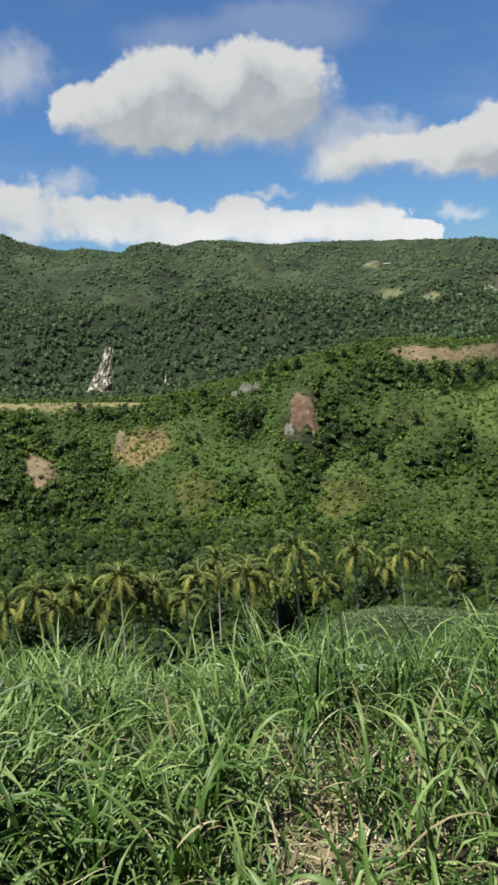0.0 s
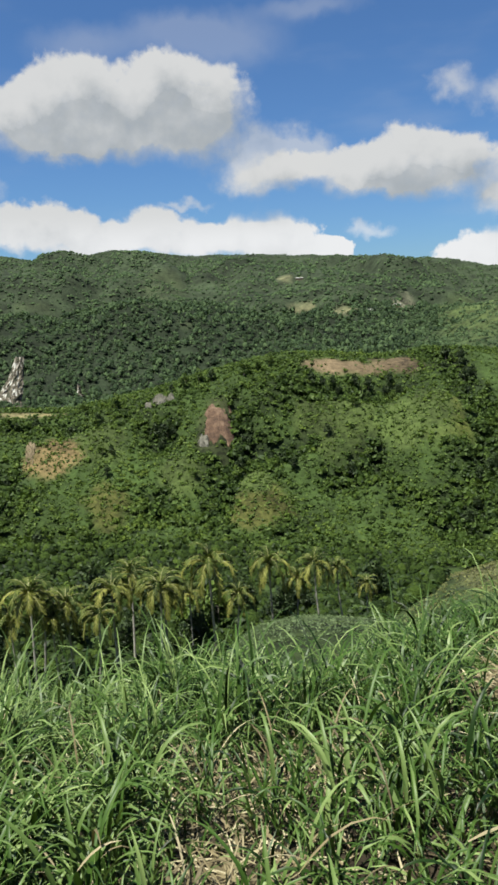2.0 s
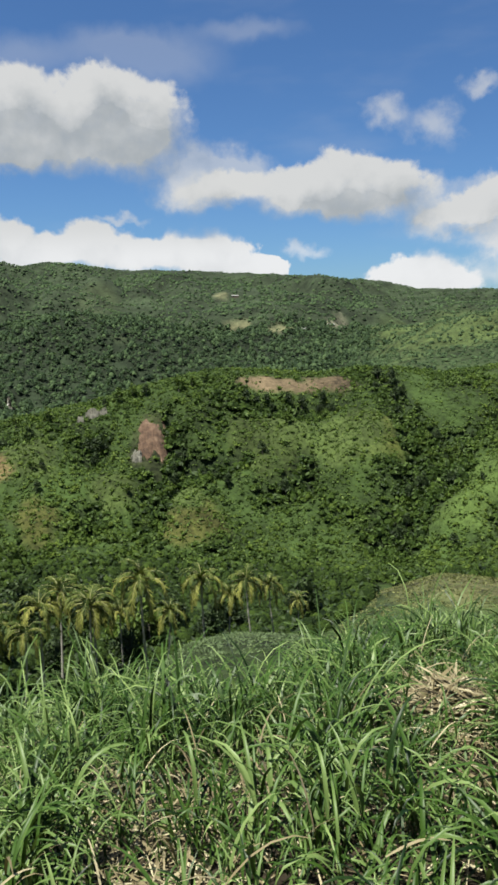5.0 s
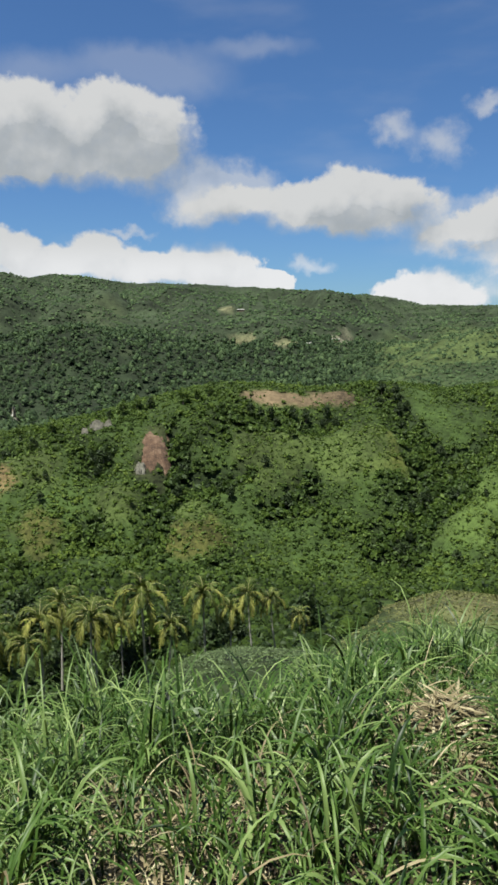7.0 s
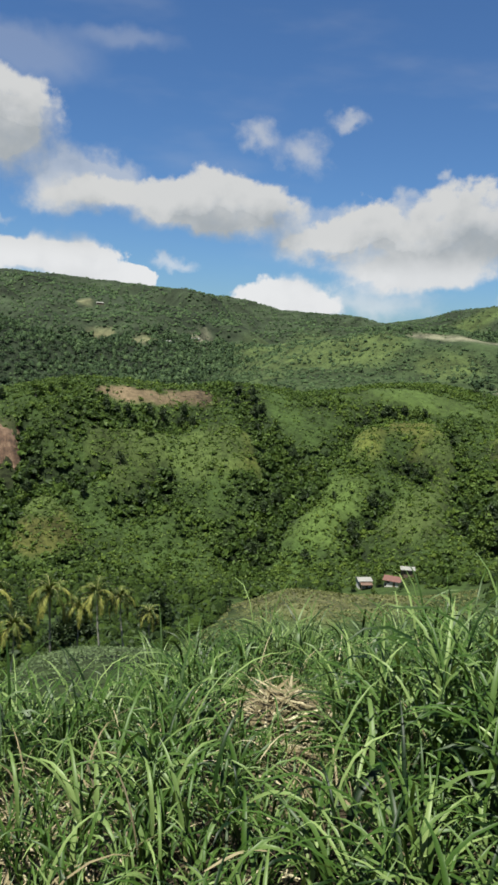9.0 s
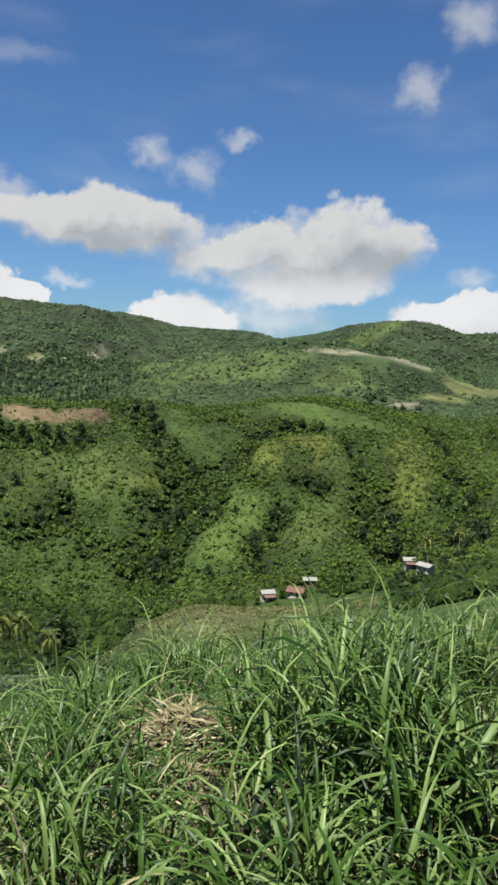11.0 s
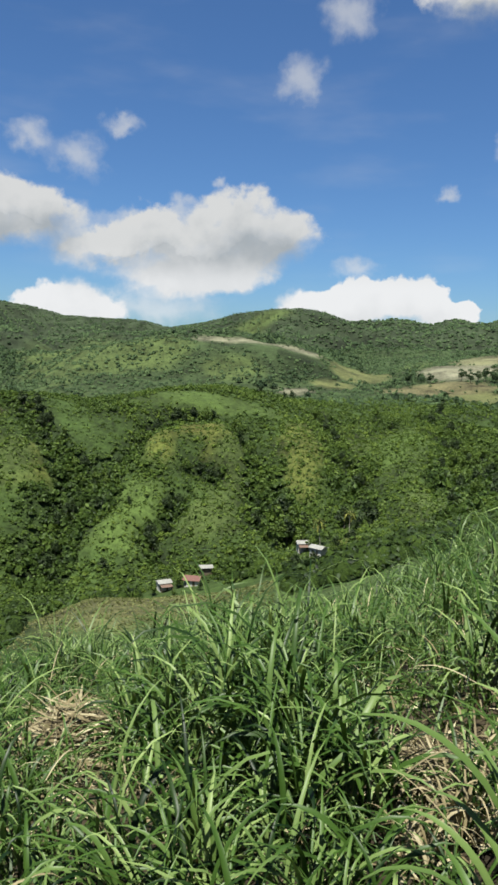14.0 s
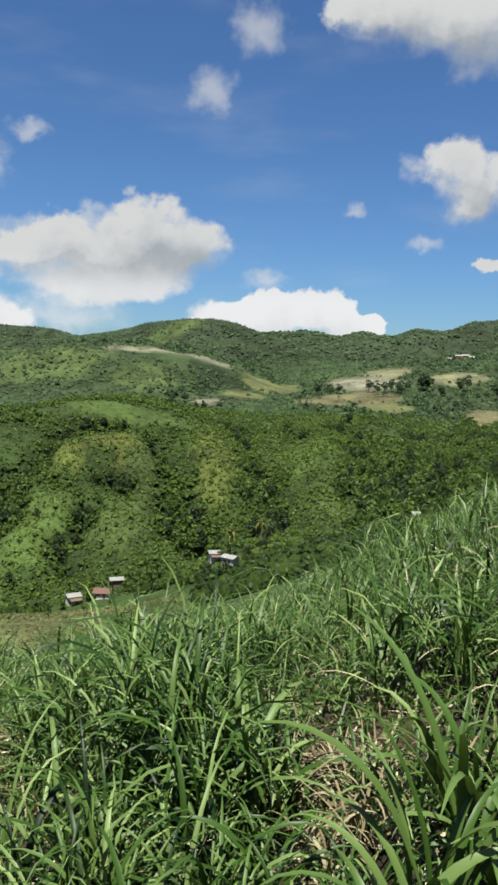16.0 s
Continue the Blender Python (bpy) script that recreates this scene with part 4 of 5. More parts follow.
def build_grass():
    rng = np.random.default_rng(13)
    sets = []
    az, r = scatter(rng, 6600, -34, 84, 1.5, 9.5)
    a2, r2 = scatter(rng, 900, -34, -5, 1.6, 5.5)
    az, r = np.r_[az, a2], np.r_[r, r2]
    x, y = r * np.sin(np.radians(az)), r * np.cos(np.radians(az))
    tuft = fbm(x / 0.8, y / 0.8, 3, 71)
    keep = (rng.random(len(az)) < 0.72 + 1.7 * tuft) & (rng.random(len(az)) > bare_spots(az, r))
    az, r, tuft = az[keep], r[keep], tuft[keep]
    tall = (0.38 + 0.26 * rng.random(len(az)) ** 1.5 + 0.45 * tuft) * (0.52 + 0.48 * step(1.3, 4.0, r)) * (1 - 0.12 * step(4.5, 6, r) * step(20, 30, az)) * (1 - 0.15 * step(4.0, 6, r) * bell(az, 13.5, 5)) * (1 - 0.25 * step(4.0, 6, r) * step(46, 54, az)) * (1 - 0.5 * bell(az, 26.2, 4.5) * bell(r, 4.0, 0.8)) * (1 - 0.35 * bell(az, 0, 9) * bell(r, 2.2, 0.9))
    near = r < 4.3
    sets.append(grow(rng, az[near], r[near], 7, tall[near], True, 6))
    sets.append(grow(rng, az[~near], r[~near], 7, 1.08 * tall[~near], False, 5))
    az, r = scatter(rng, 2600, -34, 84, 9, 22)
    tall = 0.5 + 0.35 * rng.random(len(az))
    a2, r2 = scatter(rng, 3400, 40, 86, 9, 24)
    az, r, tall = np.r_[az, a2], np.r_[r, r2], np.r_[tall, 0.56 + 0.36 * rng.random(len(a2))]
    keep = rng.random(len(az)) < 1.25 - r / 40
    sets.append(grow(rng, az[keep], r[keep], 6, tall[keep], False, 4))
    az, r = scatter(rng, 2600, 84, 326, 1.3, 11)
    sets.append(grow(rng, az, r, 6, 0.45 + 0.3 * rng.random(len(az)), False, 4))
    v, f, t = joined(sets)
    # grass to the left gets a paler tone: sunlight put into its colour
    t = np.clip(t + 0.17 * (1 - step(-9, 7, np.degrees(np.arctan2(v[:, 0], v[:, 1])))), 0, 1)
    tagged(sheet("tall_grass", v, f, GRASS, True, tone=t), "tall arching green cane grass on the slope", "grass", kind="stuff")
    # a short dense under-storey
    az, r = scatter(rng, 9000, -34, 84, 1.4, 9)
    a2, r2 = scatter(rng, 6000, 84, 326, 0.5, 9)
    a3, r3 = scatter(rng, 260, -34, 84, 0.45, 1.5)
    az, r = np.r_[az, a2, a3], np.r_[r, r2, r3]
    keep = rng.random(len(az)) > 1.1 * bare_spots(az, r)
    az, r = az[keep], r[keep]
    k = len(az)
    v, f, t = blades(rng, polar(az, r), rng.uniform(0, 6.28, k), np.radians(rng.uniform(5, 45, k)), np.radians(rng.uniform(20, 100, k)), 0.15 + 0.22 * rng.random(k), 0.003 + 0.004 * rng.random(k), 4, False)
    tagged(sheet("short_grass", v, f, GRASS, True, tone=t), "short fine grass between the cane grass", "grass", kind="stuff")
    # dead leaves still on the stems
    az, r = scatter(rng, 1500, -34, 84, 2.2, 10)
    k = len(az)
    p = polar(az, r)
    p[:, 2] += 0.05 + 0.32 * rng.random(k)
    v, f, t = blades(rng, p, rng.uniform(0, 6.28, k), np.radians(rng.uniform(20, 70, k)), np.radians(rng.uniform(40, 120, k)), 0.2 + 0.25 * rng.random(k), 0.002 + 0.004 * rng.random(k), 5, False)
    tagged(sheet("dead_leaves", v, f, DRY, True, tone=t), "dead straw-coloured leaves among the green grass", "dry grass", kind="stuff")


def build_litter():
    rng = np.random.default_rng(14)
    az, r = scatter(rng, 48000, -34, 84, 1.3, 9)
    a2, r2 = scatter(rng, 9000, 84, 326, 0.4, 7)
    a3, r3 = scatter(rng, 1500, -34, 84, 0.3, 1.4)
    az, r = np.r_[az, a2, a3], np.r_[r, r2, r3]
    keep = rng.random(len(az)) < 0.16 + 0.3 * bell(az, -4, 12) * bell(r, 4, 2) + 0.8 * bare_spots(az, r)
    az, r = az[keep], r[keep]
    k = len(az)
    p = polar(az, r)
    p[:, 2] += 0.015 + 0.06 * rng.random(k) * (0.4 + bare_spots(az, r))
    v, f, t = blades(rng, p, rng.uniform(0, 6.28, k), np.radians(rng.normal(86, 12, k)), np.radians(rng.normal(8, 18, k)), 0.08 + 0.22 * rng.random(k) ** 2, 0.004 + 0.008 * rng.random(k) ** 2, 3, False)
    tagged(sheet("straw_litter", v, f, DRY, True, tone=t), "dry pale straw and cut stalks lying on the ground", "straw", kind="stuff")
    az, r = scatter(rng, 12000, -34, 84, 3.2, 8)
    x, y = r * np.sin(np.radians(az)), r * np.cos(np.radians(az))
    keep = rng.random(len(az)) < 0.3 - 0.3 * bare_spots(az, r) + 0.8 * fbm(x / 1.1, y / 1.1, 2, 75) + 0.5 * bell(az, 5, 8) * bell(r, 5, 1.2)
    p = polar(az[keep], r[keep])
    p[:, 2] += 0.05 + 0.2 * rng.random(len(p))
    v, f, t = clumps(rng, p, 0.022 + 0.026 * rng.random(len(p)), 0.8, 5, 0.55)
    tagged(sheet("ground_weeds", v, f, WEED, False, tone=t), "small bright broad-leaved weeds between the grass", "weeds", kind="stuff")


build_scrub()
build_spur_grass()
build_valley_scrub()
build_forest()
build_grass()
build_litter()

# ---- rock faces ----
def outcrop(name, az0, r0, half_az, half_r, proud, mat, seed, label):
    """An uneven face of bare rock that stands out of the slope."""
    na, nr = 26, 22
    A, Rr = np.meshgrid(np.linspace(-1.15, 1.15, na), np.linspace(-1.15, 1.15, nr))
    v = polar((az0 + A * half_az).ravel(), (r0 + Rr * half_r).ravel())
    rag = fbm(A.ravel() * 1.7 + seed, Rr.ravel() * 1.7, 4, 90 + seed)
    d = (np.abs(A.ravel()) ** 3 + np.abs(Rr.ravel()) ** 3) ** (1 / 3) + 0.55 * rag
    crag = np.abs(fbm(A.ravel() * 4 + seed, Rr.ravel() * 3, 4, 95 + seed))
    v[:, 2] += np.where(d < 1, proud * (1 - d ** 2) + proud * 0.9 * (crag - 0.25), 0) - 1.2 * step(0.8, 1.05, d)
    i = (np.arange(nr - 1)[:, None] * na + np.arange(na - 1)[None]).ravel()
    f = np.stack([i + na, i + na + 1, i + 1, i], -1)
    base = place(az0, r0)
    ob = sheet(name, v - np.array(base), f, mat)
    ob.location = base
    return tagged(ob, label, "rock")


def cliff(name, az0, r0, width, tall, lean, mat, seed, label):
    """A steep pale cliff, broad at its foot and narrow above, streaked and broken."""
    na, nv = 22, 40
    U, V = np.meshgrid(np.linspace(-1, 1, na), np.linspace(-0.15, 1, nv))
    u, h = U.ravel(), V.ravel()
    edge = (1 - 0.72 * np.clip(h, 0, 1) ** 0.8) * width * (1 + 0.35 * fbm(h * 3, np.sign(u) * 5, 3, seed))
    across = u * edge + lean * np.clip(h, 0, 1)
    depth = tall * 0.55 * h + 3.0 * fbm(u * 3, h * 7, 4, seed + 2) + 4.5 * u ** 2 + 2.0 * np.floor(h * 5 + fbm(u * 2, h * 2, 2, seed + 4)) / 5 * 2
    base = place(az0, r0)
    a = radians(az0)
    side, back = Vector((math.cos(a), -math.sin(a), 0)), Vector((math.sin(a), math.cos(a), 0))
    v = across[:, None] * np.array(side) + depth[:, None] * np.array(back) + (h * tall)[:, None] * np.array((0, 0, 1.0))
    i = (np.arange(nv - 1)[:, None] * na + np.arange(na - 1)[None]).ravel()
    ob = sheet(name, v, np.stack([i, i + 1, i + na + 1, i + na], -1), mat)
    ob.location = base
    return tagged(ob, label, "cliff")


outcrop("rock_outcrop", 4.4, sight(4.4, -8.2), 1.1, 9.0, 0.9, RED_ROCK, 14, "reddish-brown bare earth and rock face in the scrub")
outcrop("rock_outcrop", 0.0, sight(0.0, -6.5), 0.5, 2.2, 2.4, PALE_ROCK, 5, "pale grey limestone outcrop on the hill crest")
outcrop("rock_outcrop", -0.9, sight(-0.9, -6.8), 0.28, 1.6, 1.6, PALE_ROCK, 9, "small pale limestone outcrop among bushes")
outcrop("rock_outcrop", 0.8, sight(0.8, -6.3), 0.3, 1.8, 1.8, PALE_ROCK, 12, "small pale limestone outcrop among bushes")
outcrop("rock_outcrop", 3.1, sight(3.1, -9.7), 0.42, 2.4, 1.8, PALE_ROCK, 6, "pale limestone blocks below the red rock face")
outcrop("rock_outcrop", -9.7, sight(-9.7, -9.4), 0.5, 5.5, 1.2, TAN_EARTH, 7, "orange-brown earth bank on the hillside")
outcrop("rock_outcrop", -15.8, sight(-15.8, -11.0), 0.8, 6.5, 0.35, TAN_EARTH, 8, "pale brown landslip scar on the hillside")
cliff("cliff", -10.9, 742, 13.0, 46.0, 15.0, CLIFF, 4, "tall pale streaked limestone cliff in the forest")
cliff("cliff", -5.8, 800, 3.5, 17.0, -1.0, CLIFF, 9, "narrow pale rock streak in the forest")


# ---- trunks, limbs, trees ----
def tube(bm, points, radii, sides=7):
    rings = []
    for k, (p, rad) in enumerate(zip(points, radii)):
        d = (points[min(k + 1, len(points) - 1)] - points[max(k - 1, 0)]).normalized()
        a = d.cross(Vector((0.3, 1, 0.2))).normalized()
        b = d.cross(a)
        rings.append([bm.verts.new(p + (a * math.cos(t) + b * math.sin(t)) * float(rad)) for t in (2 * math.pi * i / sides for i in range(sides))])
    for lo, hi in zip(rings, rings[1:]):
        for i in range(sides):
            bm.faces.new((lo[i], lo[(i + 1) % sides], hi[(i + 1) % sides], hi[i]))
    bm.faces.new(rings[-1])


def build_tree(seed, tall, spread, leaf_mat, label, lobes=16, cards=44):
    rng = np.random.default_rng(seed)
    root = new("tree")
    bm = bmesh.new()
    lean = rng.normal(0, 0.04, 2)
    trunk = [Vector((lean[0] * h * tall, lean[1] * h * tall, h * tall * 0.72 - 0.3)) for h in (0, 0.08, 0.3, 0.6, 1)]
    tube(bm, trunk, [tall * w for w in (0.034, 0.024, 0.020, 0.014, 0.006)])
    tips = []
    for k in range(7):
        h = 0.32 + 0.09 * k
        a = k * 2.4 + rng.uniform(-0.4, 0.4)
        start = Vector((lean[0] * h * tall, lean[1] * h * tall, h * tall * 0.72))
        out = spread * tall * rng.uniform(0.6, 1.0) * (1.1 - 0.5 * h)
        end = start + Vector((math.cos(a) * out, math.sin(a) * out, tall * rng.uniform(0.10, 0.24)))
        mid = (start + end) / 2 + Vector((0, 0, 0.03 * tall))
        tube(bm, [start, mid, end], [tall * 0.010, tall * 0.007, tall * 0.003], 5)
        tips.append(end)
    part("trunk", bm, BARK, root, smooth=True)
    c = [np.array(tips[k % 7]) + rng.normal(0, 0.06 * tall, 3) for k in range(lobes - 3)] + [np.array((0, 0, tall * h)) + rng.normal(0, 0.05 * tall, 3) for h in (0.7, 0.82, 0.9)]
    c = np.array(c)
    rad = tall * rng.uniform(0.10, 0.18, len(c))
    v, f, t = clumps(rng, c, rad, 0.85, cards, 0.34, 0.6)
    crown = sheet("crown", v, f, leaf_mat, False, tone=t)
    crown.parent = root
    return tagged(root, label, "tree")


def stand(kind_ob, az, r, scale, turn, first, sink=0.0):
    """Set a thing on the land; the first of a kind moves there, the others are copies."""
    m = Matrix.Translation(place(az, r, -sink)) @ Matrix.Rotation(turn, 4, "Z") @ Matrix.Diagonal((scale, scale, scale, 1))
    if first:
        kind_ob.matrix_basis = m
        return kind_ob
    keep = kind_ob.scale.copy()
    kind_ob.scale = (1, 1, 1)
    made = copy_thing(kind_ob, m)
    kind_ob.scale = keep
    return made


DARK = build_tree(1, 10.0, 0.30, TREE, "dark green broad-leaved tree on the hillside")
ROUND = build_tree(2, 10.0, 0.38, SCRUB, "light green round-crowned tree in the scrub")
TALL = build_tree(3, 10.0, 0.20, HAZY_FOREST, "slender upright tree at the field's edge")
GROVES = (
    # kind, bearing, distance, height in metres
    (ROUND, ((39.9, 236, 10), (41.2, 238, 11), (40.1, 230, 8), (41.9, 232, 7), (30.7, 208, 3.2), (32.6, 211, 3.6), (35.5, 213, 3.4), (42.8, 220, 4), (41.2, 214, 3), (44.3, 209, 3.2), (32.3, 196, 2.2))),
    (DARK, ((40.9, 233, 9), (40.5, 241, 13), (40.2, 237, 11), (46.4, 238, 8), (47.0, 243, 9), (45.2, 241, 8), (34.3, 204, 2.6), (43.0, 206, 3.0), (41.6, 210, 3.4), (44.6, 214, 4.0), (45.8, 219, 4.4))),
)
# single trees on the fields and crests across the valley: bearing, angle from the eye, height
FIELD_TREES = ((53.1, -1.8, 11), (53.8, -1.9, 9), (54.3, -1.8, 10), (54.8, -1.7, 11), (55.4, -1.8, 10), (56.0, -1.6, 9), (56.9, -1.6, 15), (57.3, -1.6, 13), (58.3, -1.9, 9), (59.6, -1.5, 12), (60.2, -1.4, 13), (50.9, -2.0, 9), (49.3, -2.1, 10), (62.2, -2.0, 13))
CREST_TREES = ((38.5, -3.2, 3.4), (39.4, -3.3, 3.0), (40.9, -3.6, 5), (40.3, -3.5, 4), (11.4, -5.6, 5), (12.2, -5.9, 5.5), (13.0, -5.9, 5), (14.6, -6.0, 5), (15.6, -6.0, 5.5), (17.2, -5.6, 5), (32.5, -4.4, 4), (33.6, -4.4, 5), (35.0, -4.5, 4.5))
GULLY_TREES = ((-0.4, -8.6, 7), (0.4, -8.6, 7.5), (0.1, -9.4, 6), (6.2, -9.4, 5), (5.8, -10.4, 5), (34.2, -8.8, 6), (34.9, -9.4, 6), (35.5, -9.5, 5), (21.2, -3.9, 6), (22.2, -4.2, 7), (23.0, -5.0, 6), (28.8, -12.0, 3), (31.6, -13.4, 5), (30.6, -14.2, 5))
ROUND_TREES = ((2.0, -5.6, 5), (3.0, -5.2, 5), (6.4, -4.9, 6), (7.4, -4.6, 5), (8.3, -4.3, 5), (-3.2, -6.8, 5), (-5.5, -7.2, 5), (-11, -7.6, 5), (-17, -7.6, 5), (48.4, -5.6, 6), (50.4, -4.8, 6), (47.2, -5.0, 6), (33.0, -9.0, 5), (27.2, -9.6, 5))
LONE = ((TALL, FIELD_TREES), (DARK, CREST_TREES), (DARK, GULLY_TREES), (ROUND, ROUND_TREES))


def plant_trees():
    rng = random.Random(5)
    seen = set()

    def put(kind_ob, az, r, tall):
        stand(kind_ob, az, r, tall / 10 * rng.uniform(0.92, 1.08), rng.uniform(0, 6.28), kind_ob not in seen)
        seen.add(kind_ob)

    for kind_ob, spots in GROVES:
        for az, r, tall in spots:
            put(kind_ob, az, r, tall)
    for kind_ob, spots in LONE:
        for az, el, tall in spots:
            put(kind_ob, az, sight(az, el), tall)
    for w, line in COURSES:   # along the beds of the gullies
        for (ax, ay), (bx, by) in zip(line, line[1:]):
            for k in range(max(1, round(math.hypot(bx - ax, by - ay) / 7))):
                u = rng.random()
                x, y = ax + u * (bx - ax) + rng.uniform(-0.6, 0.6) * w, ay + u * (by - ay) + rng.uniform(-0.6, 0.6) * w
                put(rng.choice((DARK, DARK, ROUND)), math.degrees(math.atan2(x, y)), math.hypot(x, y), rng.uniform(3.2, 6.5))
    for k in range(50):   # the wooded slope beyond the grass on the sunny side
        put(rng.choice((DARK, DARK, ROUND)), rng.uniform(52, 66), rng.uniform(226, 335), rng.uniform(4, 6.5))
    for k in range(34):   # the valley floor behind the palms
        put(rng.choice((DARK, DARK, ROUND)), rng.uniform(-21, 16), rng.uniform(128, 165), rng.uniform(6, 9.5))
    for k in range(16):   # single trees on the slope
        put(rng.choice((DARK, ROUND)), rng.uniform(-20, 46), rng.uniform(230, 300), rng.uniform(3, 5))


plant_trees()


# ---- coconut palms ----
def build_palm(seed):
    """A palm 16 m to its crown: leaning trunk, fronds that arch and hang like an umbrella, nuts."""
    rng = np.random.default_rng(seed)
    root = new("coconut_palm")
    lean = rng.normal(0, 0.9, 2)
    path = [Vector((lean[0] * (1 - (1 - h) ** 2), lean[1] * (1 - (1 - h) ** 2), 16 * h - 0.4 * (h == 0))) for h in np.linspace(0, 1, 12)]
    bm = bmesh.new()
    tube(bm, path, [0.26 - 0.12 * h ** 0.5 + 0.16 * (h == 0) + 0.012 * (k % 2) for k, h in enumerate(np.linspace(0, 1, 12))], 8)
    part("trunk", bm, PALM_BARK, root, smooth=True)
    top = np.array(path[-1])
    n = 17
    for k in range(n):
        age = k / (n - 1)
        a = k * 2.39996 + rng.normal(0, 0.12)
        up = math.radians(80 - 92 * age ** 0.8 + rng.normal(0, 6))
        length = 4.7 + 1.3 * age + 0.8 * rng.random()
        bend = 1.35 - 0.7 * age ** 0.8
        pts, pos, steps = [], top.copy(), 14
        for i in range(steps + 1):
            u = min(1.0, i / steps / bend)
            th = up + (math.radians(-84 + rng.normal(0, 3)) - up) * u * u * (3 - 2 * u)
            pts.append(pos.copy())
            pos = pos + length / steps * np.array((math.cos(th) * math.cos(a), math.cos(th) * math.sin(a), math.sin(th)))
        pts = np.array(pts)
        side = np.array((-math.sin(a), math.cos(a), 0))
        v = []
        for i in range(1, steps + 1):
            fwd = pts[i] - pts[i - 1]
            fwd /= np.linalg.norm(fwd)
            for half in (0.0, 0.5):
                s = (i - half) / steps
                size = 1.05 * math.sin(math.pi * min(1, 0.12 + 0.86 * s)) ** 0.6 + 0.1
                root_p = pts[i] - half * (pts[i] - pts[i - 1])
                for sign in (-1, 1):
                    d = sign * side * 0.5 + fwd * 0.62 + np.array((0, 0, -0.22)) + rng.normal(0, 0.10, 3)
                    tip = root_p + d / np.linalg.norm(d) * size
                    w = fwd * 0.17
                    v += [root_p - w, root_p + w, tip + w * 0.2, tip - w * 0.2]
        fr = sheet("frond", np.array(v), np.arange(len(v)).reshape(-1, 4), OLD_FROND if age > 0.38 else FROND, False, tone=np.full(len(v), rng.random()))
        fr.parent = root
        bm = bmesh.new()
        tube(bm, [Vector(q) for q in pts[::2]], [0.085 - 0.06 * i / 7 for i in range(8)], 4)
        part("midrib", bm, RIB, fr)
    for k in range(6):
        bm = bmesh.new()
        bmesh.ops.create_icosphere(bm, subdivisions=1, radius=0.16, matrix=Matrix.Translation(Vector(top) + Vector((0.35 * math.cos(k), 0.35 * math.sin(k), -0.35 - 0.1 * (k % 3)))))
        part("coconut", bm, FROND, root, smooth=True)
    return tagged(root, "coconut palm with drooping yellow-green fronds in the valley", "palm", "coconut palms in the valley")


PALM_KINDS = [build_palm(s) for s in (21, 22, 23)]
# bearing, distance, and the angle under which the eye sees the crown's heart
PALMS = ((-16.6, 116, -19.2), (-13.5, 118, -19.2), (-11.0, 112, -18.9), (-10.4, 120, -19.4), (-7.9, 117, -19.6), (-4.7, 114, -19.4), (-3.4, 124, -18.5), (-1.4, 112, -19.3), (-0.7, 120, -19.1),
         (3.2, 116, -17.8), (4.5, 111, -20.5), (7.8, 121, -18.2), (11.6, 114, -18.5), (13.4, 119, -18.8), (45.6, 226, -11.7), (43.5, 222, -12.2), (15.3, 122, -21.0), (1.3, 126, -20.2), (-18.8, 119, -19.6),
         (-15.2, 113, -20.4), (-12.2, 115, -20.6), (-9.2, 113, -20.9), (-6.3, 112, -20.7), (9.6, 124, -19.4))


def plant_palms():
    rng = random.Random(8)
    for k, (az, r, el) in enumerate(PALMS):
        top = EYE + r * math.tan(radians(el - 0.6))
        scale = min(max((top - float(land(az, r))) / 16, 0.55), 1.15)
        sink = float(land(az, r)) + 16 * scale - top
        stand(PALM_KINDS[k % 3], az, r, scale, rng.uniform(0, 6.28), k < 3, max(0.0, min(sink, 1.5)))


plant_palms()


# ---- houses ----
def box(bm, x0, x1, y0, y1, z0, z1):
    vs = [bm.verts.new((x, y, z)) for z in (z0, z1) for y in (y0, y1) for x in (x0, x1)]
    for q in ((0, 2, 3, 1), (4, 5, 7, 6), (0, 1, 5, 4), (2, 6, 7, 3), (0, 4, 6, 2), (1, 3, 7, 5)):
        bm.faces.new([vs[i] for i in q])


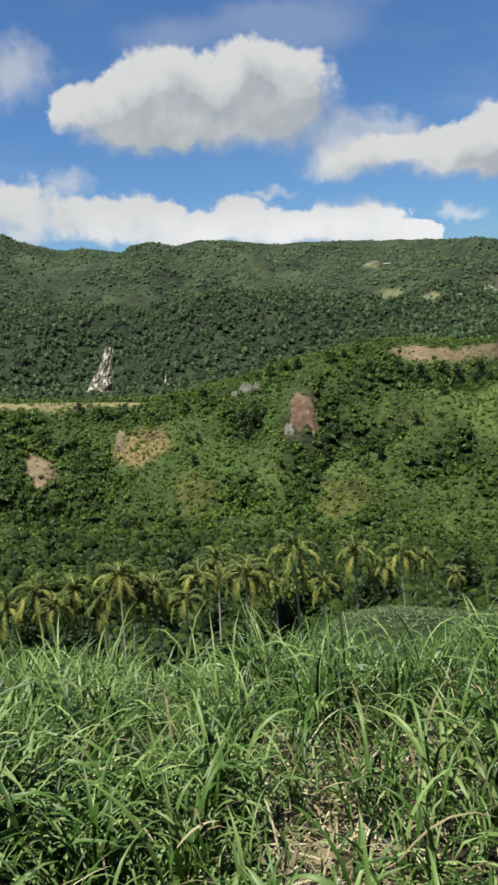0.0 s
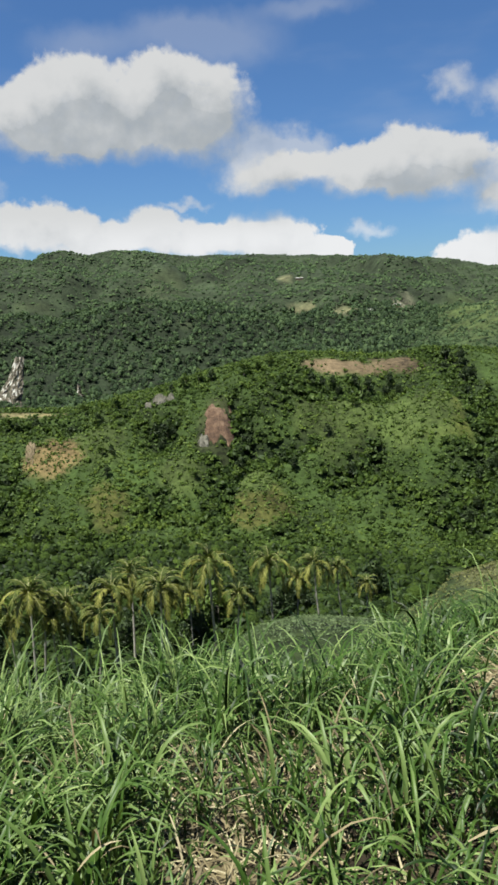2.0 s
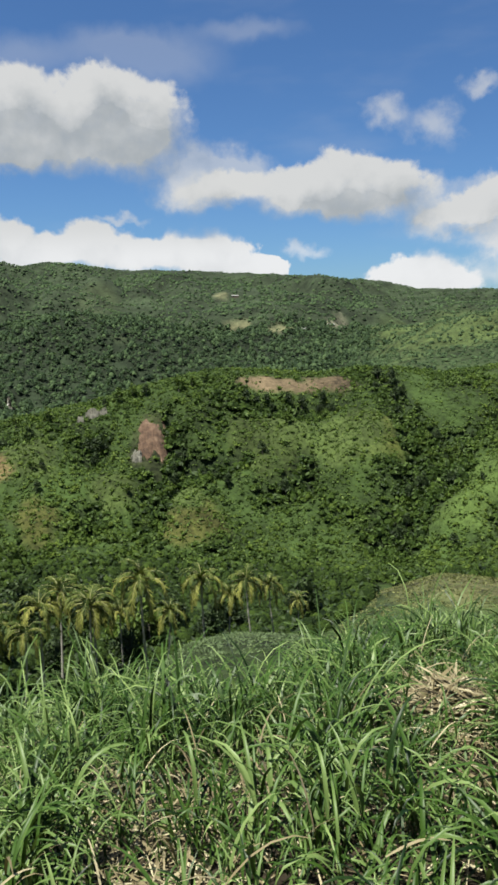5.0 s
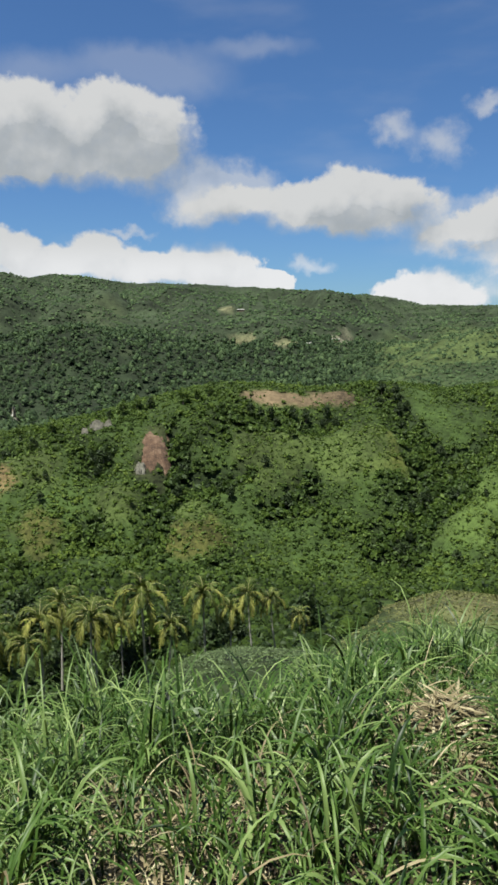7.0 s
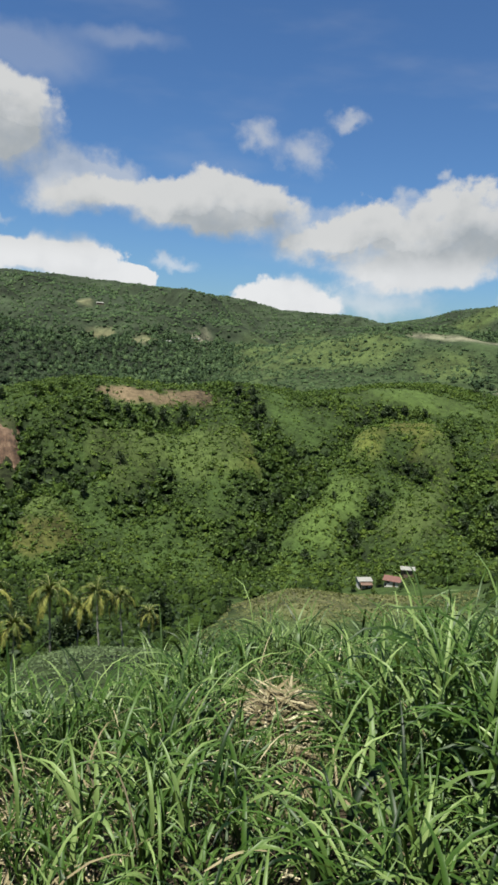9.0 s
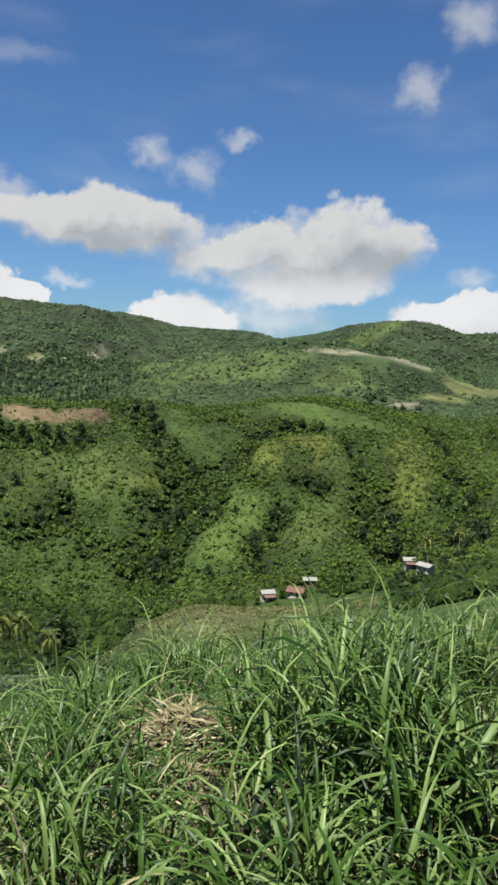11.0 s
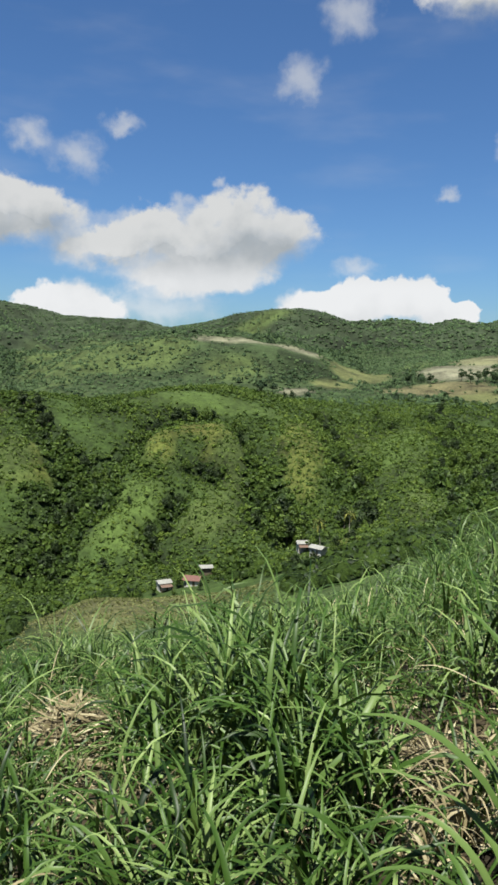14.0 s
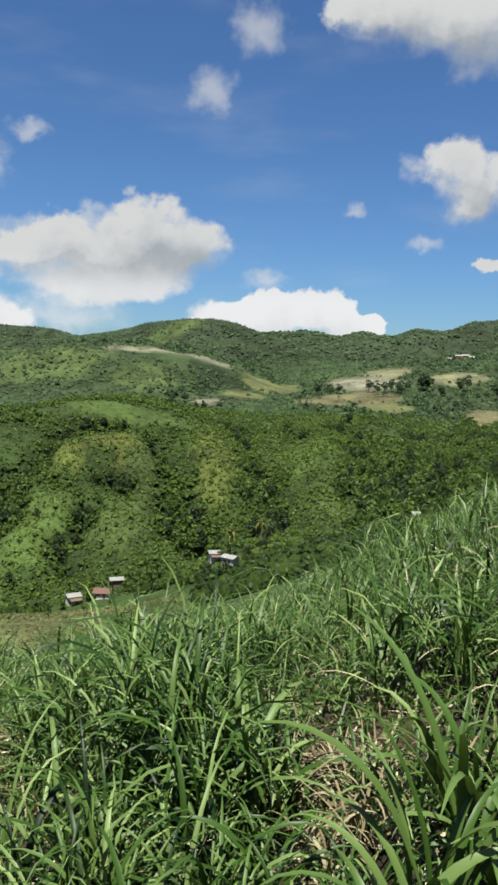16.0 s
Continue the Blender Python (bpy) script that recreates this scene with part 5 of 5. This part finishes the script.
def build_house(az, r, turn, w, d, tall, rise, roof_mat, wall_mat, label, lean_to=False):
    """A small farmhouse: walls round a door and windows, a ribbed sheet roof, posts."""
    root = new("house")
    root.matrix_basis = Matrix.Translation(place(az, r)) @ Matrix.Rotation(radians(turn - az), 4, "Z")
    bm = bmesh.new()
    y0, t = -d / 2, 0.15
    lintel, head = min(2.0, tall - 0.1), min(1.9, tall - 0.2)
    xs = (-w / 2, -w / 2 + t, -w * 0.34, -w * 0.12, w * 0.08, w * 0.25, w / 2 - t, w / 2)
    zs = (-1.2, 0.0, 1.0, head, lintel, tall)
    for x0, x1 in zip(xs, xs[1:]):
        for z0, z1 in zip(zs, zs[1:]):
            if not (x0 == xs[2] and z0 == 1.0) and not (x0 == xs[4] and 0.0 <= z0 < lintel):
                box(bm, x0, x1, y0, y0 + t, z0, z1)
    for x0, x1 in ((xs[0], xs[1]), (xs[1], xs[6]), (xs[6], xs[7])):
        box(bm, x0, x1, d / 2 - t, d / 2, -1.2, tall)
    for x in (-w / 2, w / 2 - t):
        box(bm, x, x + t, y0 + t, d / 2 - t, -1.2, tall)
        a = [bm.verts.new(p) for p in ((x, -d / 2, tall), (x, d / 2, tall), (x, 0, tall + rise))]
        b2 = [bm.verts.new(p) for p in ((x + t, -d / 2, tall), (x + t, d / 2, tall), (x + t, 0, tall + rise))]
        bm.faces.new(a), bm.faces.new(b2[::-1])
    bmesh.ops.remove_doubles(bm, verts=bm.verts, dist=0.001)
    inner = [f for f in bm.faces if all(len(e.link_faces) > 2 for e in f.edges)]
    bmesh.ops.delete(bm, geom=inner, context="FACES_ONLY")
    part("wall", bm, wall_mat, root)
    bm = bmesh.new()
    box(bm, w * 0.08, w * 0.25, y0 + 0.03, y0 + 0.08, 0.0, lintel)
    part("door", bm, WOOD, root, "brown wooden door")
    bm = bmesh.new()
    box(bm, -w * 0.34, -w * 0.12, y0 + 0.06, y0 + 0.09, 1.0, head)
    win = part("window", bm, GLASS, root)
    bm = bmesh.new()
    for x0, x1, z0, z1 in ((-w * 0.34, -w * 0.12, 1.0, 1.07), (-w * 0.34, -w * 0.12, head - 0.07, head), (-w * 0.34, -w * 0.34 + 0.07, 1.07, head - 0.07), (-w * 0.12 - 0.07, -w * 0.12, 1.07, head - 0.07), (-w * 0.245, -w * 0.215, 1.07, head - 0.07)):
        box(bm, x0, x1, y0 - 0.02, y0 + 0.05, z0, z1)
    part("frame", bm, WOOD, win)
    for sign in (-1, 1):
        bm = bmesh.new()
        n, over = 28, 0.45
        rows = []
        for k, (y, z) in enumerate(((0, tall + rise + 0.06), (sign * (d / 2 + over), tall - over * rise / (d / 2) + 0.06))):
            rows.append([bm.verts.new((-w / 2 - over + (w + 2 * over) * i / n, y, z + 0.05 * (i % 2))) for i in range(n + 1)])
        lower = [[bm.verts.new(q.co - Vector((0, 0, 0.05))) for q in row] for row in rows]
        for i in range(n):
            bm.faces.new((rows[0][i], rows[0][i + 1], rows[1][i + 1], rows[1][i]))
            bm.faces.new((lower[1][i], lower[1][i + 1], lower[0][i + 1], lower[0][i]))
            bm.faces.new((rows[1][i], rows[1][i + 1], lower[1][i + 1], lower[1][i]))
        part("roof", bm, roof_mat, root)
    if lean_to:
        bm = bmesh.new()
        vs = [bm.verts.new(p) for p in ((-w / 2, y0, tall - 0.35), (w / 2, y0, tall - 0.35), (w / 2, y0 - 1.8, tall - 0.8), (-w / 2, y0 - 1.8, tall - 0.8))]
        vs += [bm.verts.new(q.co + Vector((0, 0, 0.06))) for q in vs]
        for q in ((0, 3, 2, 1), (4, 5, 6, 7), (0, 1, 5, 4), (1, 2, 6, 5), (2, 3, 7, 6), (3, 0, 4, 7)):
            bm.faces.new([vs[i] for i in q])
        part("porch_roof", bm, RUST_ROOF, root, "rusted sheet-iron porch roof")
        for x in (-w / 2 + 0.1, w / 2 - 0.1):
            bm = bmesh.new()
            box(bm, x - 0.06, x + 0.06, y0 - 1.7, y0 - 1.58, -1.2, tall - 0.74)
            part("post", bm, WOOD, root)
    return tagged(root, label, "house", "farmhouses")


build_house(31.5, 212, 20, 3.4, 3.0, 2.3, 0.5, PALE_ROOF, PLASTER, "small white farmhouse with a pale sheet-iron roof", True)
build_house(33.7, 212, -12, 4.2, 3.4, 1.9, 0.8, RED_ROOF, PLASTER, "farmhouse with a red sheet-iron roof")
build_house(34.7, 220, 8, 3.4, 2.8, 2.4, 0.45, PALE_ROOF, WOOD, "farmhouse with a pale roof and dark walls")
build_house(42.2, 222, 12, 4.0, 3.2, 2.5, 0.5, PALE_ROOF, PLASTER, "white farmhouse with a pale roof below the trees", True)
build_house(43.3, 212, -35, 3.8, 3.0, 2.6, 0.5, PALE_ROOF, PLASTER, "white-walled farmhouse with a pale sheet-iron roof")
build_house(57.0, 212, 25, 2.4, 2.2, 1.9, 0.5, PALE_ROOF, PLASTER, "small white house half hidden by the slope")
for az, r, turn, w in ((59.4, 960, 5, 8), (59.9, 965, -10, 9), (60.3, 962, 20, 6), (58.7, 955, 0, 6), (15.9, 1040, 0, 9), (17.8, 1040, 10, 10), (10.8, 1345, 5, 12), (21.3, 1420, 0, 10)):
    build_house(az, r, turn, w, w * 0.6, 4.0 if w > 7 and r < 1000 else 3.0, 1.4, PALE_ROOF, WOOD, "small house with a pale roof far off on the hill")


# ---- straw heaps and single clumps of cane grass ----
def build_heap(az, r, size, tall, count, seed, label, wide=1.0):
    rng = np.random.default_rng(seed)
    root = new("straw_heap")
    root.location = place(az, r)
    n, k = 9, 22
    v = [(0, 0, tall * 0.8)]
    for i in range(1, n):
        for j in range(k):
            s, a = i / (n - 1), 2 * math.pi * j / k
            rag = 1 + 0.25 * noise.noise(Vector((math.cos(a) * 2 + seed, math.sin(a) * 2, s * 2)))
            v.append((size * s * rag * math.cos(a), size * s * rag * math.sin(a), tall * 0.8 * (1 - s ** 1.6) * rag - 0.08 * s))
    bm = bmesh.new()
    q = [bm.verts.new(p) for p in v]
    for j in range(k):
        bm.faces.new((q[0], q[1 + j], q[1 + (j + 1) % k]))
        for i in range(n - 2):
            a, b2 = 1 + i * k + j, 1 + i * k + (j + 1) % k
            bm.faces.new((q[a], q[a + k], q[b2 + k], q[b2]))
    part("mound", bm, DRY, root, smooth=True)
    s, a = np.sqrt(rng.random(count)), rng.uniform(0, 6.28, count)
    p = np.stack([size * s * np.cos(a), size * s * np.sin(a), tall * 0.8 * (1 - s ** 1.6) + 0.01 + 0.05 * rng.random(count)], -1)
    v, f, t = blades(rng, p, rng.uniform(0, 6.28, count), np.radians(rng.normal(88, 12, count)), np.radians(rng.normal(15, 15, count)), 0.08 + 0.24 * rng.random(count), wide * (0.004 + 0.010 * rng.random(count) ** 2), 4, False)
    tagged(sheet("straw", v, f, DRY, True, tone=t), kind="stuff").parent = root
    return tagged(root, label, "straw heap")


build_heap(26.2, 4.95, 0.44, 0.34, 1000, 31, "heap of dry cut straw and stalks in the grass")
build_heap(56.6, 3.3, 0.34, 0.22, 700, 32, "heap of withered brown cane leaves in the grass", 0.55)
build_heap(-19.5, 4.6, 0.35, 0.2, 350, 33, "low heap of dry straw in the grass")


def build_clump(az, r, tall, count, wide, seed, spread=0.5, label="tall clump of broad green cane grass leaves", leaf_mat=GRASS):
    """A clump whose leaves can be told apart: each leaf is a part."""
    rng = np.random.default_rng(seed)
    root = new("grass_clump")
    root.location = place(az, r)
    for k in range(count):
        a = rng.uniform(0, 6.28)
        base = np.array([[rng.normal(0, 0.05), rng.normal(0, 0.05), 0.02 + tall * 0.35 * rng.random()]])
        v, f, t = blades(rng, base, np.array([a]), np.radians(rng.uniform(3, 22, 1)), np.radians(rng.uniform(65, 180, 1)) * spread * 1.8, np.array([tall * rng.uniform(0.6, 1.0)]), np.array([wide * rng.uniform(0.6, 1.1)]), 10, True)
        leaf = sheet("leaf", v, f, leaf_mat, True, tone=np.full(len(v), 0.2 + 0.6 * rng.random()))
        leaf.parent = root
    return tagged(root, label, "grass", "clumps of cane grass")


for k, (az, r, tall, count, wide) in enumerate((
        (64.8, 2.1, 0.78, 13, 0.0190), (61.6, 1.9, 0.62, 6, 0.0200), (66.8, 2.4, 0.85, 14, 0.0165), (63.4, 2.7, 0.7, 10, 0.0130), (47.0, 2.3, 0.6, 8, 0.0092), (40.0, 2.4, 0.5, 7, 0.0092), (-8.0, 3.1, 0.8, 12, 0.0112), (-17.5, 2.9, 0.75, 13, 0.0115), (-14.0, 3.4, 0.8, 13, 0.011), (-11.0, 2.7, 0.7, 12, 0.0115), (-5.0, 3.6, 0.75, 11, 0.0105), (3.2, 2.2, 0.55, 6, 0.0135),
        (-3.0, 2.05, 0.5, 5, 0.02), (38.5, 6.2, 0.95, 9, 0.008), (30.5, 6.6, 0.9, 9, 0.008), (44.5, 6.0, 0.8, 8, 0.008), (54.5, 6.0, 0.95, 10, 0.0120), (12.6, 5.6, 0.75, 8, 0.0112), (21.5, 6.3, 0.85, 8, 0.008), (57.5, 6.4, 0.8, 8, 0.008))):
    build_clump(az, r, tall, count, wide, 60 + k)
for k, (az, r, tall, count) in enumerate(((55.2, 2.75, 0.34, 26), (57.6, 2.9, 0.36, 28), (53.6, 3.2, 0.30, 20), (58.8, 3.4, 0.34, 20))):
    build_clump(az, r, tall, count, 0.007, 140 + k, 0.75, "withered brown clump of dead cane grass leaves", DRY)
